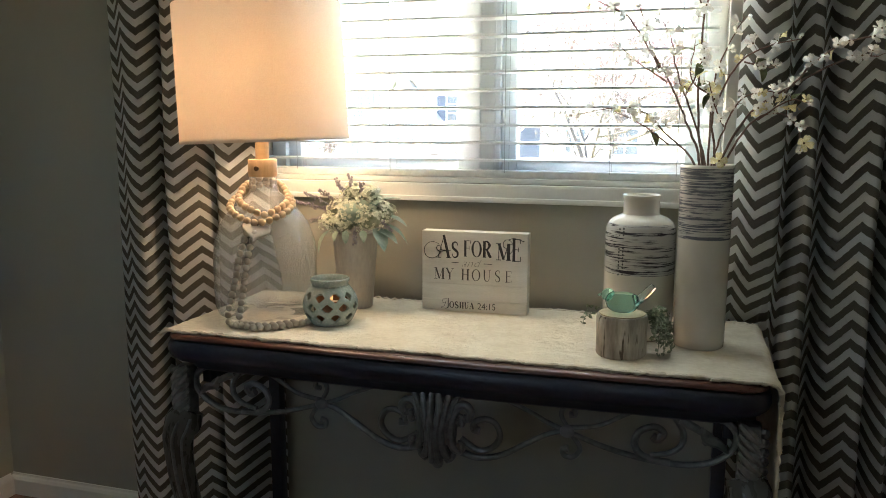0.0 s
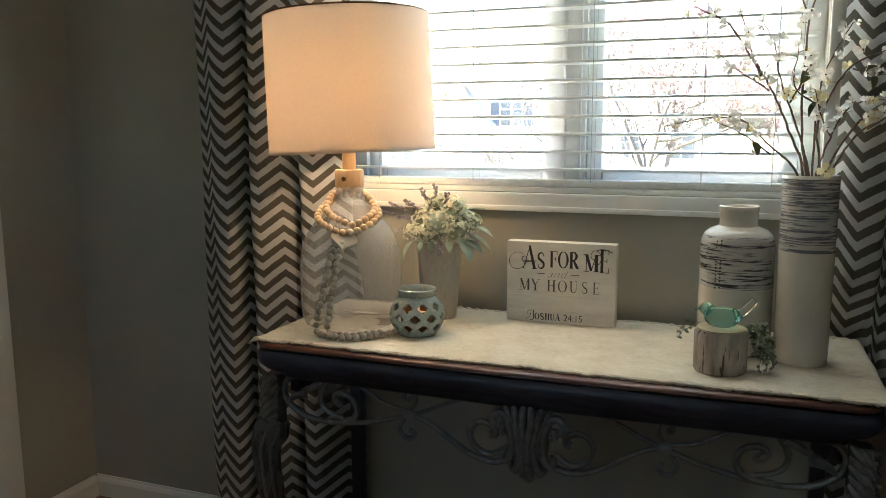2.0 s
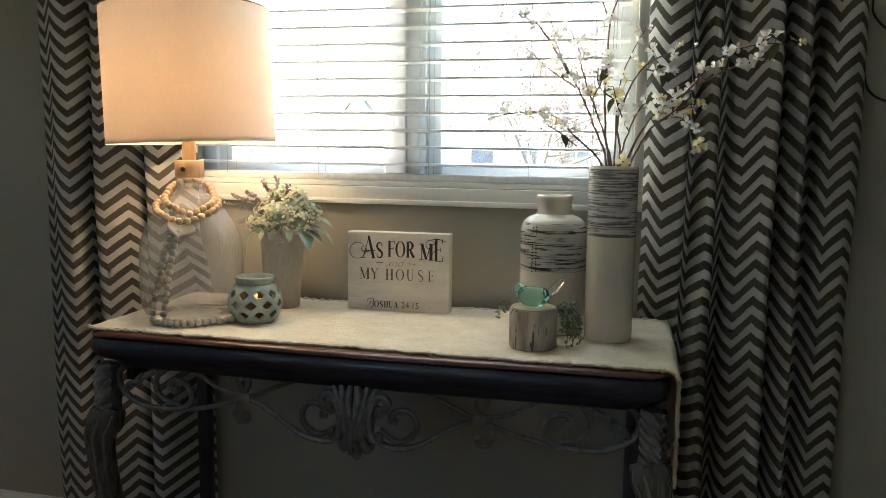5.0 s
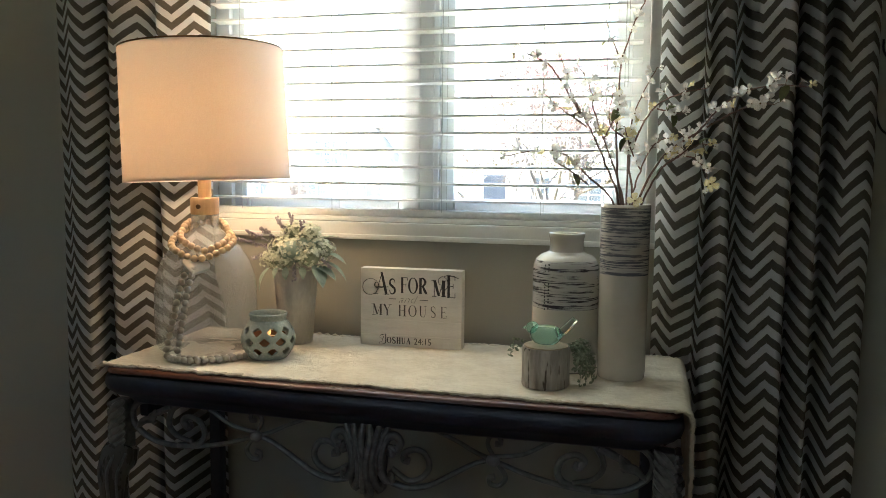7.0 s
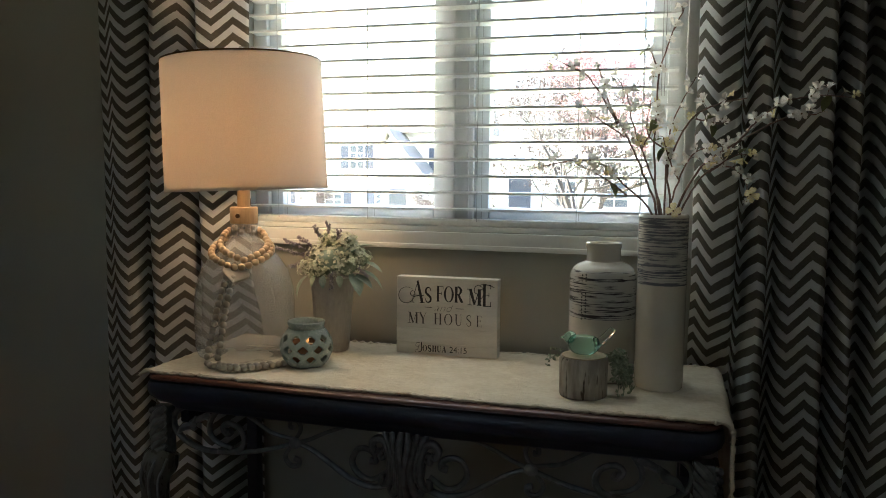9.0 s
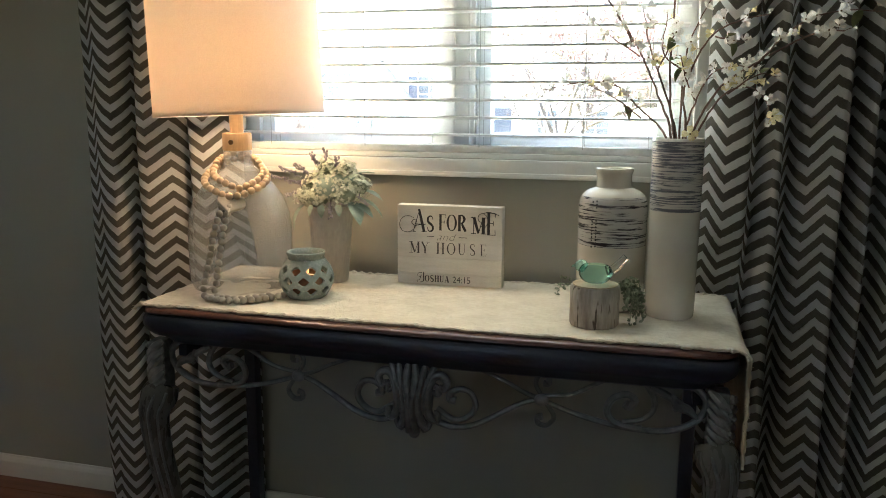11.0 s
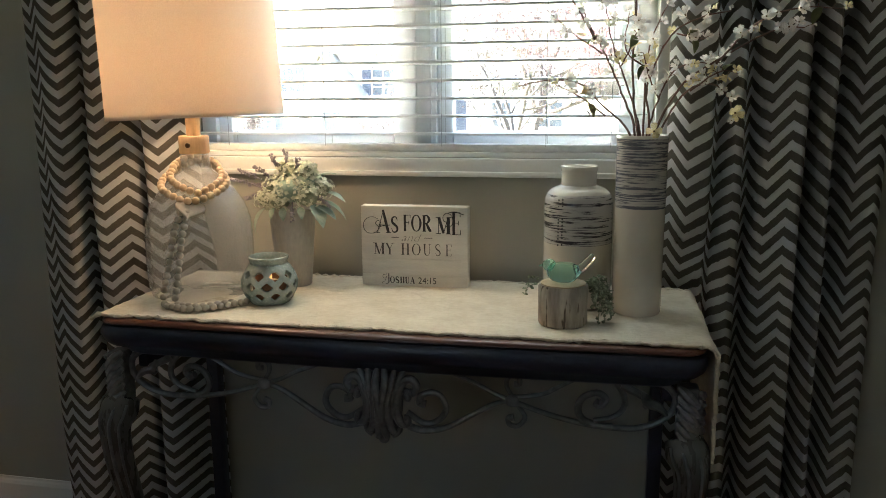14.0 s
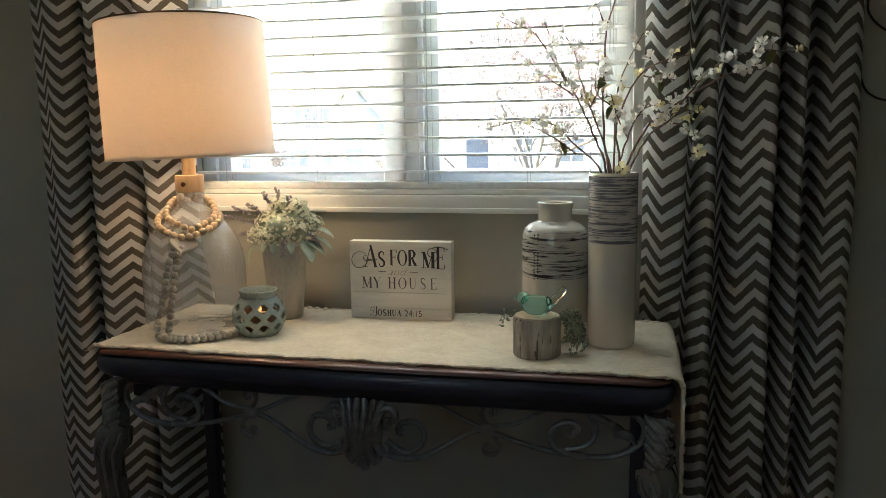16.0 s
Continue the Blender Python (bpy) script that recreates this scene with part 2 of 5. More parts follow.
def pane_material(name, tint, ior, haze=0.0):
    """Thin clear glass: straight through, with a gloss that grows at the edges."""
    m, nt, b, out = nodes_of(name)
    lw = nt.nodes.new("ShaderNodeLayerWeight")
    lw.inputs["Blend"].default_value = 0.5
    gloss = math_node(nt, "ADD", math_node(nt, "MULTIPLY", math_node(nt, "POWER", lw.outputs["Facing"], 4.5), 0.75), ior)
    tr, gl = nt.nodes.new("ShaderNodeBsdfTransparent"), add(nt, "ShaderNodeBsdfGlossy", Roughness=0.0)
    tr.inputs[0].default_value = (*tint, 1)
    ms = nt.nodes.new("ShaderNodeMixShader")
    body = tr.outputs[0]
    # white diffuse mixed in paints a bright haze over the glass
    if haze:
        haze_mix = add(nt, "ShaderNodeMixShader", Fac=haze)
        haze_white = nt.nodes.new("ShaderNodeBsdfDiffuse")
        nt.links.new(body, haze_mix.inputs[1])
        nt.links.new(haze_white.outputs[0], haze_mix.inputs[2])
        body = haze_mix.outputs[0]
    for a, c in ((gloss, ms.inputs[0]), (body, ms.inputs[1]), (gl.outputs[0], ms.inputs[2]), (ms.outputs[0], out.inputs[0])):
        nt.links.new(a, c)
    return m


PANE = pane_material("window_glass", (1, 1, 1), 0.04)
GLASS = pane_material("clear_bottle_glass", (0.96, 0.965, 0.96), 0.09, 0.26)


def glow(name, colour, strength):
    m, nt, b, _ = nodes_of(name)
    b.inputs["Emission Color"].default_value, b.inputs["Emission Strength"].default_value = (*colour, 1), strength
    b.inputs["Base Color"].default_value = (*colour, 1)
    return m


FLAME = glow("tealight_flame", (1.0, 0.48, 0.16), 0.07)
BULB = glow("warm_bulb", (1.0, 0.70, 0.42), 3.0)


def brushed_vase(name, low, high, dark, density):
    """Cream glaze with brushed rings between two heights of the vessel."""
    m, nt, b, _ = nodes_of(name)
    tc = nt.nodes.new("ShaderNodeTexCoord")
    sep = nt.nodes.new("ShaderNodeSeparateXYZ")
    nt.links.new(tc.outputs["Object"], sep.inputs[0])
    z = sep.outputs[2]
    band = math_node(nt, "MULTIPLY", math_node(nt, "GREATER_THAN", z, low), math_node(nt, "LESS_THAN", z, high))
    rings = noise_tex(nt, coords(nt, (1.0, 1.0, 42.0)), 8.0, 6, 0.62)
    gaps = noise_tex(nt, coords(nt, (1, 1, 4)), 28, 3)
    s = math_node(nt, "ADD", rings, math_node(nt, "MULTIPLY", math_node(nt, "SUBTRACT", gaps, 0.5), 0.35))
    mask = ramp(nt, s, ((density, (0, 0, 0)), (density + 0.07, (1, 1, 1))))
    glaze = ramp(nt, noise_tex(nt, coords(nt), 9), ((0.3, (0.63, 0.575, 0.48)), (0.7, (0.72, 0.665, 0.57))))
    wash = mix(nt, math_node(nt, "MULTIPLY", band, 0.5), glaze, (0.46, 0.45, 0.45))
    nt.links.new(mix(nt, math_node(nt, "MULTIPLY", band, mask), wash, dark), b.inputs["Base Color"])
    b.inputs["Roughness"].default_value = 0.24
    b.inputs["Coat Weight"].default_value = 0.25
    bump(nt, b, rings, 0.12, 0.001)
    return m


JAR_GLAZE = brushed_vase("jar_brushed_glaze", 0.15, 0.262, (0.045, 0.038, 0.042), 0.525)
TALL_GLAZE = brushed_vase("tall_vase_brushed_glaze", 0.24, 0.41, (0.15, 0.15, 0.17), 0.475)


# ---------------------------------------------------------------- mesh helpers
def link(name, bm, material, parent=None, label="", smooth=True, angle=35):
    me = bpy.data.meshes.new(name)
    bm.normal_update()
    bm.to_mesh(me)
    bm.free()
    if material:
        me.materials.append(material)
    if smooth:
        me.shade_smooth()
        me.set_sharp_from_angle(angle=radians(angle))
    ob = new(name, me)
    if parent:
        ob.parent = parent
    return tagged(ob, label)


def part(name, bm, material, parent, label="", smooth=True, angle=35):
    return link(name, bm, material, parent, label, smooth, angle)


def part_copy(ob, m=None, parent=None):
    """Another object on the same mesh."""
    o = new(ob.name, ob.data)
    o.parent = parent or ob.parent
    o.matrix_basis = m if m is not None else ob.matrix_basis.copy()
    for k in ("label", "kind"):
        if k in ob:
            o[k] = ob[k]
    return o


def thing(name, at, label, category, group="", kind="", turn=0.0):
    e = new(name)
    e.empty_display_size = 0.05
    e.matrix_basis = pose(*at, 0, 0, turn)
    return tagged(e, label, category, group, kind)


def box(x0, x1, y0, y1, z0, z1, bevel=0.0, seg=2, bm=None):
    bm = bm or bmesh.new()
    r = bmesh.ops.create_cube(bm, size=1, matrix=Matrix.LocRotScale(((x0 + x1) / 2, (y0 + y1) / 2, (z0 + z1) / 2), None, (x1 - x0, y1 - y0, z1 - z0)))
    if bevel:
        es = list({e for v in r["verts"] for e in v.link_edges})
        bmesh.ops.bevel(bm, geom=es, offset=bevel, segments=seg, profile=0.6, affect="EDGES")
    return bm


def lathe(profile, seg=48, bm=None, wobble=0.0, closed=False):
    """Turns (radius, z) pairs round z; radius 0 closes to a point."""
    bm = bm or bmesh.new()
    rings = []
    for r, z in profile:
        if r < 1e-6:
            rings.append([bm.verts.new((0, 0, z))])
        else:
            ring = []
            for i in range(seg):
                a = 2 * math.pi * i / seg
                k = r * (1 + wobble * noise.noise((math.cos(a) * 2, math.sin(a) * 2, z * 30)))
                ring.append(bm.verts.new((k * math.cos(a), k * math.sin(a), z)))
            rings.append(ring)
    pairs = list(zip(rings, rings[1:])) + ([(rings[-1], rings[0])] if closed else [])
    for a, b in pairs:
        for i in range(seg):
            j = (i + 1) % seg
            if len(a) == 1 and len(b) > 1:
                bm.faces.new((a[0], b[j], b[i]))
            elif len(b) == 1 and len(a) > 1:
                bm.faces.new((a[i], a[j], b[0]))
            elif len(a) > 1:
                bm.faces.new((a[i], a[j], b[j], b[i]))
    bmesh.ops.recalc_face_normals(bm, faces=bm.faces)
    return bm


def smooth_path(pts, n=8):
    """Catmull-Rom through the points."""
    P = [Vector(p) for p in pts]
    P = [P[0] * 2 - P[1]] + P + [P[-1] * 2 - P[-2]]
    out = []
    for i in range(1, len(P) - 2):
        a, b, c, d = P[i - 1:i + 3]
        for k in range(n):
            t = k / n
            out.append(0.5 * ((2 * b) + (c - a) * t + (2 * a - 5 * b + 4 * c - d) * t * t + (3 * b - a - 3 * c + d) * t ** 3))
    return out + [P[-2]]


def tube(pts, radius, seg=8, bm=None, flat=1.0):
    """A rod along pts; radius is a number or a function of 0..1."""
    bm = bm or bmesh.new()
    rings, up = [], None
    n = len(pts)
    for i, p in enumerate(pts):
        d = (pts[min(i + 1, n - 1)] - pts[max(i - 1, 0)]).normalized()
        if up is None:
            up = d.orthogonal().normalized()
        up = (up - d * up.dot(d)).normalized()
        side = d.cross(up)
        r = radius(i / (n - 1)) if callable(radius) else radius
        rings.append([bm.verts.new(p + (up * math.cos(a) + side * math.sin(a) * flat) * r) for a in (2 * math.pi * k / seg for k in range(seg))])
    for a, b in zip(rings, rings[1:]):
        for k in range(seg):
            bm.faces.new((a[k], a[(k + 1) % seg], b[(k + 1) % seg], b[k]))
    bm.faces.new(rings[0][::-1])
    bm.faces.new(rings[-1])
    return bm


def blob(center, radii, bm=None, sub=2, turn=None):
    bm = bm or bmesh.new()
    bmesh.ops.create_icosphere(bm, subdivisions=sub, radius=1, matrix=Matrix.LocRotScale(center, turn, radii))
    return bm


# ---------------------------------------------------------------- room
T = 0.796           # height of the table top
WY = 0.03           # room face of the window wall
XL, XR, YB, ZC = -1.69, 2.10, -3.60, 2.45
OX0, OX1, OZ0, OZ1 = -0.675, 0.595, 1.124, 2.15

wall_north = new("wall_north")
tagged(wall_north, "greige painted wall with a wide window", "wall", kind="structure")
for x0, x1, z0, z1 in ((XL - 0.15, OX0, 0, ZC), (OX1, XR + 0.15, 0, ZC), (OX0, OX1, 0, OZ0), (OX0, OX1, OZ1, ZC)):
    part("wall_section", box(x0, x1, WY, WY + 0.15, z0, z1), WALL, wall_north, smooth=False)
for nm, b in (("wall_west", (XL - 0.15, XL, YB, WY, 0, ZC)), ("wall_east", (XR, XR + 0.15, YB, WY, 0, ZC))):
    tagged(link(nm, box(*b), WALL, smooth=False), "greige painted plain wall", "wall", kind="structure")
# unseen wall; its opening is added to let fill light in from behind
wall_south = new("wall_south")
tagged(wall_south, "greige painted wall with an unseen opening added for fill light", "wall", kind="structure")
for x0, x1, z0, z1 in ((XL - 0.15, -1.05, 0, ZC), (-0.30, XR + 0.15, 0, ZC), (-1.05, -0.30, 0, 1.56), (-1.05, -0.30, 1.80, ZC)):
    part("wall_section", box(x0, x1, YB - 0.15, YB, z0, z1), WALL, wall_south, smooth=False)
tagged(link("ceiling", box(XL - 0.15, XR + 0.15, YB - 0.15, WY + 0.15, ZC, ZC + 0.12), CEIL, smooth=False), "flat white painted ceiling", "ceiling", kind="structure")


def baseboard(name, length, m):
    bm = bmesh.new()
    prof = [(0, 0), (0.014, 0), (0.014, 0.055), (0.010, 0.064), (0.006, 0.069), (0.004, 0.076), (0, 0.076)]
    ends = [[bm.verts.new((x, -y, z)) for y, z in prof] for x in (0, length)]
    n = len(prof)
    for i in range(n):
        bm.faces.new((ends[0][i], ends[0][(i + 1) % n], ends[1][(i + 1) % n], ends[1][i]))
    bm.faces.new(ends[0])
    bm.faces.new(ends[1][::-1])
    bmesh.ops.recalc_face_normals(bm, faces=bm.faces)
    ob = link(name, bm, TRIM, smooth=False)
    ob.matrix_basis = m
    return tagged(ob, "white moulded baseboard along the wall", "baseboard", kind="structure")


baseboard("baseboard", XR - XL, pose(XL, WY, 0.001))
baseboard("baseboard", 0.30, pose(XL, -0.285, 0.001, 0, 0, 90))
baseboard("baseboard", YB * -1 + WY, pose(XR, WY, 0.001, 0, 0, -90))

# white casing of a doorway on the left-hand wall
casing = link("door_trim", box(XL, XL + 0.022, -0.385, -0.29, 0, 2.06, 0.005), TRIM)
tagged(casing, "white painted door casing on the side wall", "trim", kind="structure")
box_bm = box(XL + 0.001, XL + 0.012, -1.15, -0.387, 0.01, 2.05, 0.003)
door = link("door_1", box_bm, TRIM)
tagged(door, "closed white painted door in the side wall", "door", kind="structure")

# ---------------------------------------------------------------- window
window = new("window_1")
tagged(window, "white vinyl double window with a broad mullion", "window", kind="structure")
YS0, YS1 = 0.115, 0.165
GZ0 = OZ0 + 0.016
for x0, x1 in ((OX0, OX0 + 0.045), (-0.094, 0.022), (OX1 - 0.045, OX1)):
    part("window_frame", box(x0, x1, 0.10, 0.18, GZ0, OZ1, 0.004), SASH, window)
part("mullion_bead", box(-0.042, -0.032, 0.094, 0.0995, GZ0 + 0.004, OZ1, 0.002), SASH, window)
part("mullion_bead", box(0.004, 0.010, 0.094, 0.0995, GZ0 + 0.004, OZ1, 0.002), SASH, window)
for x0, x1 in ((OX0 + 0.046, -0.095), (0.023, OX1 - 0.046)):
    part("window_frame", box(x0, x1, 0.10, 0.18, GZ0, GZ0 + 0.010, 0.002), SASH, window)
    part("window_frame", box(x0, x1, 0.10, 0.18, OZ1 - 0.04, OZ1, 0.004), SASH, window)
    left = x0 < -0.2
    g0, g1 = x0 + 0.042, (x1 - 0.006 if left else x1 - 0.042)
    part("sash", box(x0, g0, YS0, YS1, GZ0 + 0.011, OZ1 - 0.041, 0.005), SASH, window)
    part("sash", box(g1, x1, YS0, YS1, GZ0 + 0.011, OZ1 - 0.041, 0.002), SASH, window)
    part("sash", box(g0 + 0.001, g1 - 0.001, YS0, YS1, GZ0 + 0.011, GZ0 + 0.050, 0.005), SASH, window)
    part("sash", box(g0 + 0.001, g1 - 0.001, YS0, YS1, OZ1 - 0.083, OZ1 - 0.041, 0.005), SASH, window)
    pane = part("pane", box(g0 + 0.002, g1 - 0.002, 0.138, 0.142, GZ0 + 0.051, OZ1 - 0.084), PANE, window, "clear glass pane", smooth=False)
    pane.visible_shadow = False
# picture-frame casing round the opening
for nm, b in (("window_trim", (OX0 - 0.055, OX1 + 0.055, WY - 0.022, WY, 1.078, OZ0)), ("window_trim", (OX0 - 0.055, OX0, WY - 0.022, WY, OZ0 + 0.001, OZ1)),
              ("window_trim", (OX1, OX1 + 0.055, WY - 0.022, WY, OZ0 + 0.001, OZ1)), ("window_trim", (OX0 - 0.055, OX1 + 0.055, WY - 0.022, WY, OZ1 + 0.001, OZ1 + 0.06))):
    t = part(nm, box(*b, 0.006), TRIM, window)
part("window_trim", box(OX0 - 0.057, OX1 + 0.057, WY - 0.028, WY, 1.076, 1.090, 0.004), TRIM, window)
part("window_sill", box(OX0 + 0.001, OX1 - 0.001, WY + 0.001, 0.18, OZ0 + 0.001, OZ0 + 0.015, 0.003), TRIM, window)

# blind with level slats, hung inside the opening
blind = thing("window_blind", (-0.04, 0.062, OZ0 + 0.015), "white faux-wood blind with its slats open", "blind")
SLATS_Z0, PITCH, BW = 1.187 - (OZ0 + 0.015), 0.0469, 0.617
slat_me = None
for k in range(21):
    z = SLATS_Z0 + k * PITCH
    if slat_me is None:
        bm = bmesh.new()
        prof = [(-0.026, 0.0), (-0.013, 0.0022), (0.0, 0.003), (0.013, 0.0022), (0.026, 0.0)]
        rows = []
        for x in (-BW, BW):
            rows.append([bm.verts.new((x, y, zz)) for y, zz in prof] + [bm.verts.new((x, y, zz - 0.0056)) for y, zz in reversed(prof)])
        n = len(rows[0])
        for i in range(n):
            bm.faces.new((rows[0][i], rows[0][(i + 1) % n], rows[1][(i + 1) % n], rows[1][i]))
        bm.faces.new(rows[0])
        bm.faces.new(rows[1][::-1])
        bmesh.ops.recalc_face_normals(bm, faces=bm.faces)
        first = part("slat", bm, SLAT, blind)
        slat_me = first
        first.matrix_basis = pose(0, 0, z, -2.5)
    else:
        part_copy(first, pose(0, 0, z, -2.5 + random.uniform(-0.8, 0.8)))
part("bottom_rail", box(-BW, BW, -0.026, 0.026, 0.001, 0.020, 0.004), SLAT, blind)
part("head_rail", box(-BW, BW, -0.028, 0.028, OZ1 - OZ0 - 0.07, OZ1 - OZ0 - 0.016, 0.004), SLAT, blind)
for x in (-0.52, -0.235, 0.09, 0.365, 0.53):
    for y in (-0.0275, 0.0275):
        part("ladder_cord", tube([Vector((x, y, 0.015)), Vector((x, y, 0.95))], 0.0011, 5), CORD, blind)
for x in (0.575, 0.583):
    part("pull_cord", tube([Vector((x, -0.031, 0.35)), Vector((x, -0.031, 0.95))], 0.0012, 5), CORD, blind)


# ---------------------------------------------------------------- curtains
def curtain(name, knots, z_top, label, phase=0.0, lift=0.0):
    """A pleated cloth; knots are x, how far the cloth stands before the wall there and, where the weave is drawn, its place across the cloth."""
    bm = bmesh.new()
    uv = bm.loops.layers.uv.new("cloth")
    line = smooth_path([k if len(k) == 3 else (*k, 0) for k in knots], 7)
    nz = 120
    grid, us = [], []
    for j in range(nz + 1):
        z = 0.012 + (z_top - 0.012) * j / nz
        row, u, prev, urow = [], phase, None, []
        for q in line:
            x = q.x
            k = hang(x, z)
            sway = (0.006 * noise.noise((x * 4, z * 0.9, 3.0)) + 0.004 * noise.noise((x * 14, z * 2.6, 9.0))) * k
            d = 0.012 + k * max(0.0, q.y - 0.012 + 0.016 * noise.noise((x * 9, z * 1.3, 1)))
            p = Vector((x + sway, -d, z))
            if prev is not None:
                u += Vector((p.x - prev.x, p.y - prev.y)).length
            prev = p
            row.append(bm.verts.new(p))
            urow.append(u)
        grid.append(row)
        us.append(urow)
    ref = [q.z + phase for q in line] if len(knots[0]) == 3 else us[nz * 3 // 5]
    for j in range(nz):
        for i in range(len(line) - 1):
            f = bm.faces.new((grid[j][i], grid[j][i + 1], grid[j + 1][i + 1], grid[j + 1][i]))
            for lp, (jj, ii) in zip(f.loops, ((j, i), (j, i + 1), (j + 1, i + 1), (j + 1, i))):
                c = grid[jj][ii].co
                lp[uv].uv = (ref[ii] + 0.03 * (c.z - 1.2) * noise.noise((ref[ii] * 3, 2, phase)), c.z + lift + 0.012 * noise.noise((c.x * 6, 0, 5)))
    ob = link(name, bm, CHEVRON, angle=80)
    md = ob.modifiers.new("thickness", "SOLIDIFY")
    md.thickness, md.offset = 0.0015, 1
    ob.location.y = WY - 0.004
    return tagged(ob, label, "curtain")


def hang(x, z):
    """1 where the cloth hangs free, near 0 where it is pressed flat behind the table's end."""
    beside = min(1.0, max(0.0, (abs(x - TX) - 0.680) / 0.05))
    above = min(1.0, max(0.0, (z - 0.80) / 0.20))
    return max(beside, above * above * (3 - 2 * above))


TX = 0.02           # middle of the table
curtain("curtain", [(-1.135, 0.012), (-1.125, 0.055), (-1.085, 0.085), (-1.035, 0.125), (-0.985, 0.130), (-0.962, 0.100), (-0.950, 0.040), (-0.932, 0.032), (-0.918, 0.100), (-0.895, 0.132), (-0.845, 0.120), (-0.805, 0.088), (-0.792, 0.045), (-0.772, 0.048), (-0.762, 0.100), (-0.725, 0.104), (-0.660, 0.080), (-0.608, 0.060)], 2.30, "floor-length curtain in taupe and white chevron cotton", 0.106)
curtain("curtain", [(0.622, 0.060, -0.02), (0.634, 0.085, 0.0), (0.650, 0.105, 0.032), (0.670, 0.116, 0.064), (0.698, 0.122, 0.095), (0.718, 0.118, 0.120), (0.728, 0.062, 0.170), (0.742, 0.055, 0.205), (0.754, 0.100, 0.235), (0.771, 0.124, 0.256), (0.788, 0.118, 0.276), (0.800, 0.046, 0.335), (0.816, 0.040, 0.390), (0.829, 0.090, 0.425), (0.849, 0.118, 0.448), (0.892, 0.142, 0.512), (0.917, 0.146, 0.542), (0.932, 0.062, 0.610), (0.941, 0.070, 0.640), (0.955, 0.120, 0.672), (0.976, 0.138, 0.702), (0.993, 0.040, 0.735), (1.010, 0.036, 0.765), (1.025, 0.100, 0.802), (1.051, 0.128, 0.862), (1.082, 0.120, 0.905), (1.102, 0.075, 0.945), (1.106, 0.022, 0.985)], 2.30, "pleated taupe and white chevron curtain beside the window", 0.256)
rod = thing("curtain_rod", (0, -0.09, 2.32), "dark metal rod that carries both curtains", "curtain rod")
part("pole", tube([Vector((-1.2, 0, 0)), Vector((1.2, 0, 0))], 0.012, 12), IRON, rod)
for x in (-1.15, 1.15):
    part("bracket", box(x - 0.012, x + 0.012, 0.008, 0.12, -0.015, 0.015, 0.003), IRON, rod)

# ---------------------------------------------------------------- console table
table = thing("console_table", (TX, -0.275, 0), "dark console table with carved scroll apron and cabriole legs", "console table")
HX, Y0, Y1 = 0.672, -0.240, 0.278   # half length, front and back of the top, from the table's own middle


def outline(inset):
    """The top's plan: rounded corners and a faintly bowed front."""
    r, pts = 0.055, []
    hx, y0, y1 = HX - inset, Y0 + inset, Y1 - inset
    for cx, cy, a0 in ((hx - r, y1 - 0.012, 0), (-hx + r, y1 - 0.012, 90), (-hx + r, y0 + r, 180), (hx - r, y0 + r, 270)):
        rr = r if cy < 0 else 0.012
        cx = math.copysign(hx - rr, cx)
        for k in range(7):
            a = radians(a0 + 15 * k)
            pts.append((cx + rr * math.cos(a), cy + rr * math.sin(a)))
        if a0 == 180:
            for k in range(1, 20):
                f = k / 20
                pts.append((-hx + r + 2 * (hx - r) * f, y0 - 0.010 * math.sin(math.pi * f) ** 2))
    return pts


def slab(levels):
    bm, rings = bmesh.new(), []
    for inset, z in levels:
        rings.append([bm.verts.new((x, y, z)) for x, y in outline(inset)])
    for a, b in zip(rings, rings[1:]):
        for k in range(len(a)):
            bm.faces.new((a[k], a[(k + 1) % len(a)], b[(k + 1) % len(a)], b[k]))
    bm.faces.new(rings[0][::-1])
    bm.faces.new(rings[-1])
    bmesh.ops.recalc_face_normals(bm, faces=bm.faces)
    return bm


part("tabletop", slab([(0.009, T - 0.0138), (0.004, T - 0.010), (0.005, T - 0.005), (0.010, T - 0.0015), (0.018, T)]), TABLE_BROWN, table, "dark red-brown stained top", angle=60)
part("edge_moulding", slab([(0.050, T - 0.092), (0.042, T - 0.086), (0.034, T - 0.074), (0.014, T - 0.064), (0.004, T - 0.052), (0.0, T - 0.038), (0.001, T - 0.026), (0.005, T - 0.0170), (0.011, T - 0.0142)]), TABLE_BLACK, table, "black moulded edge", angle=60)

YA = -0.18   # plane of the apron, from the table's middle


def scroll(pts, r0, r1, side):
    P = smooth_path([(side * x, YA, z) for x, z in pts], 7)
    return part("scroll", tube(P, lambda f: r0 + (r1 - r0) * f, 8, flat=0.8), CARVED, table)


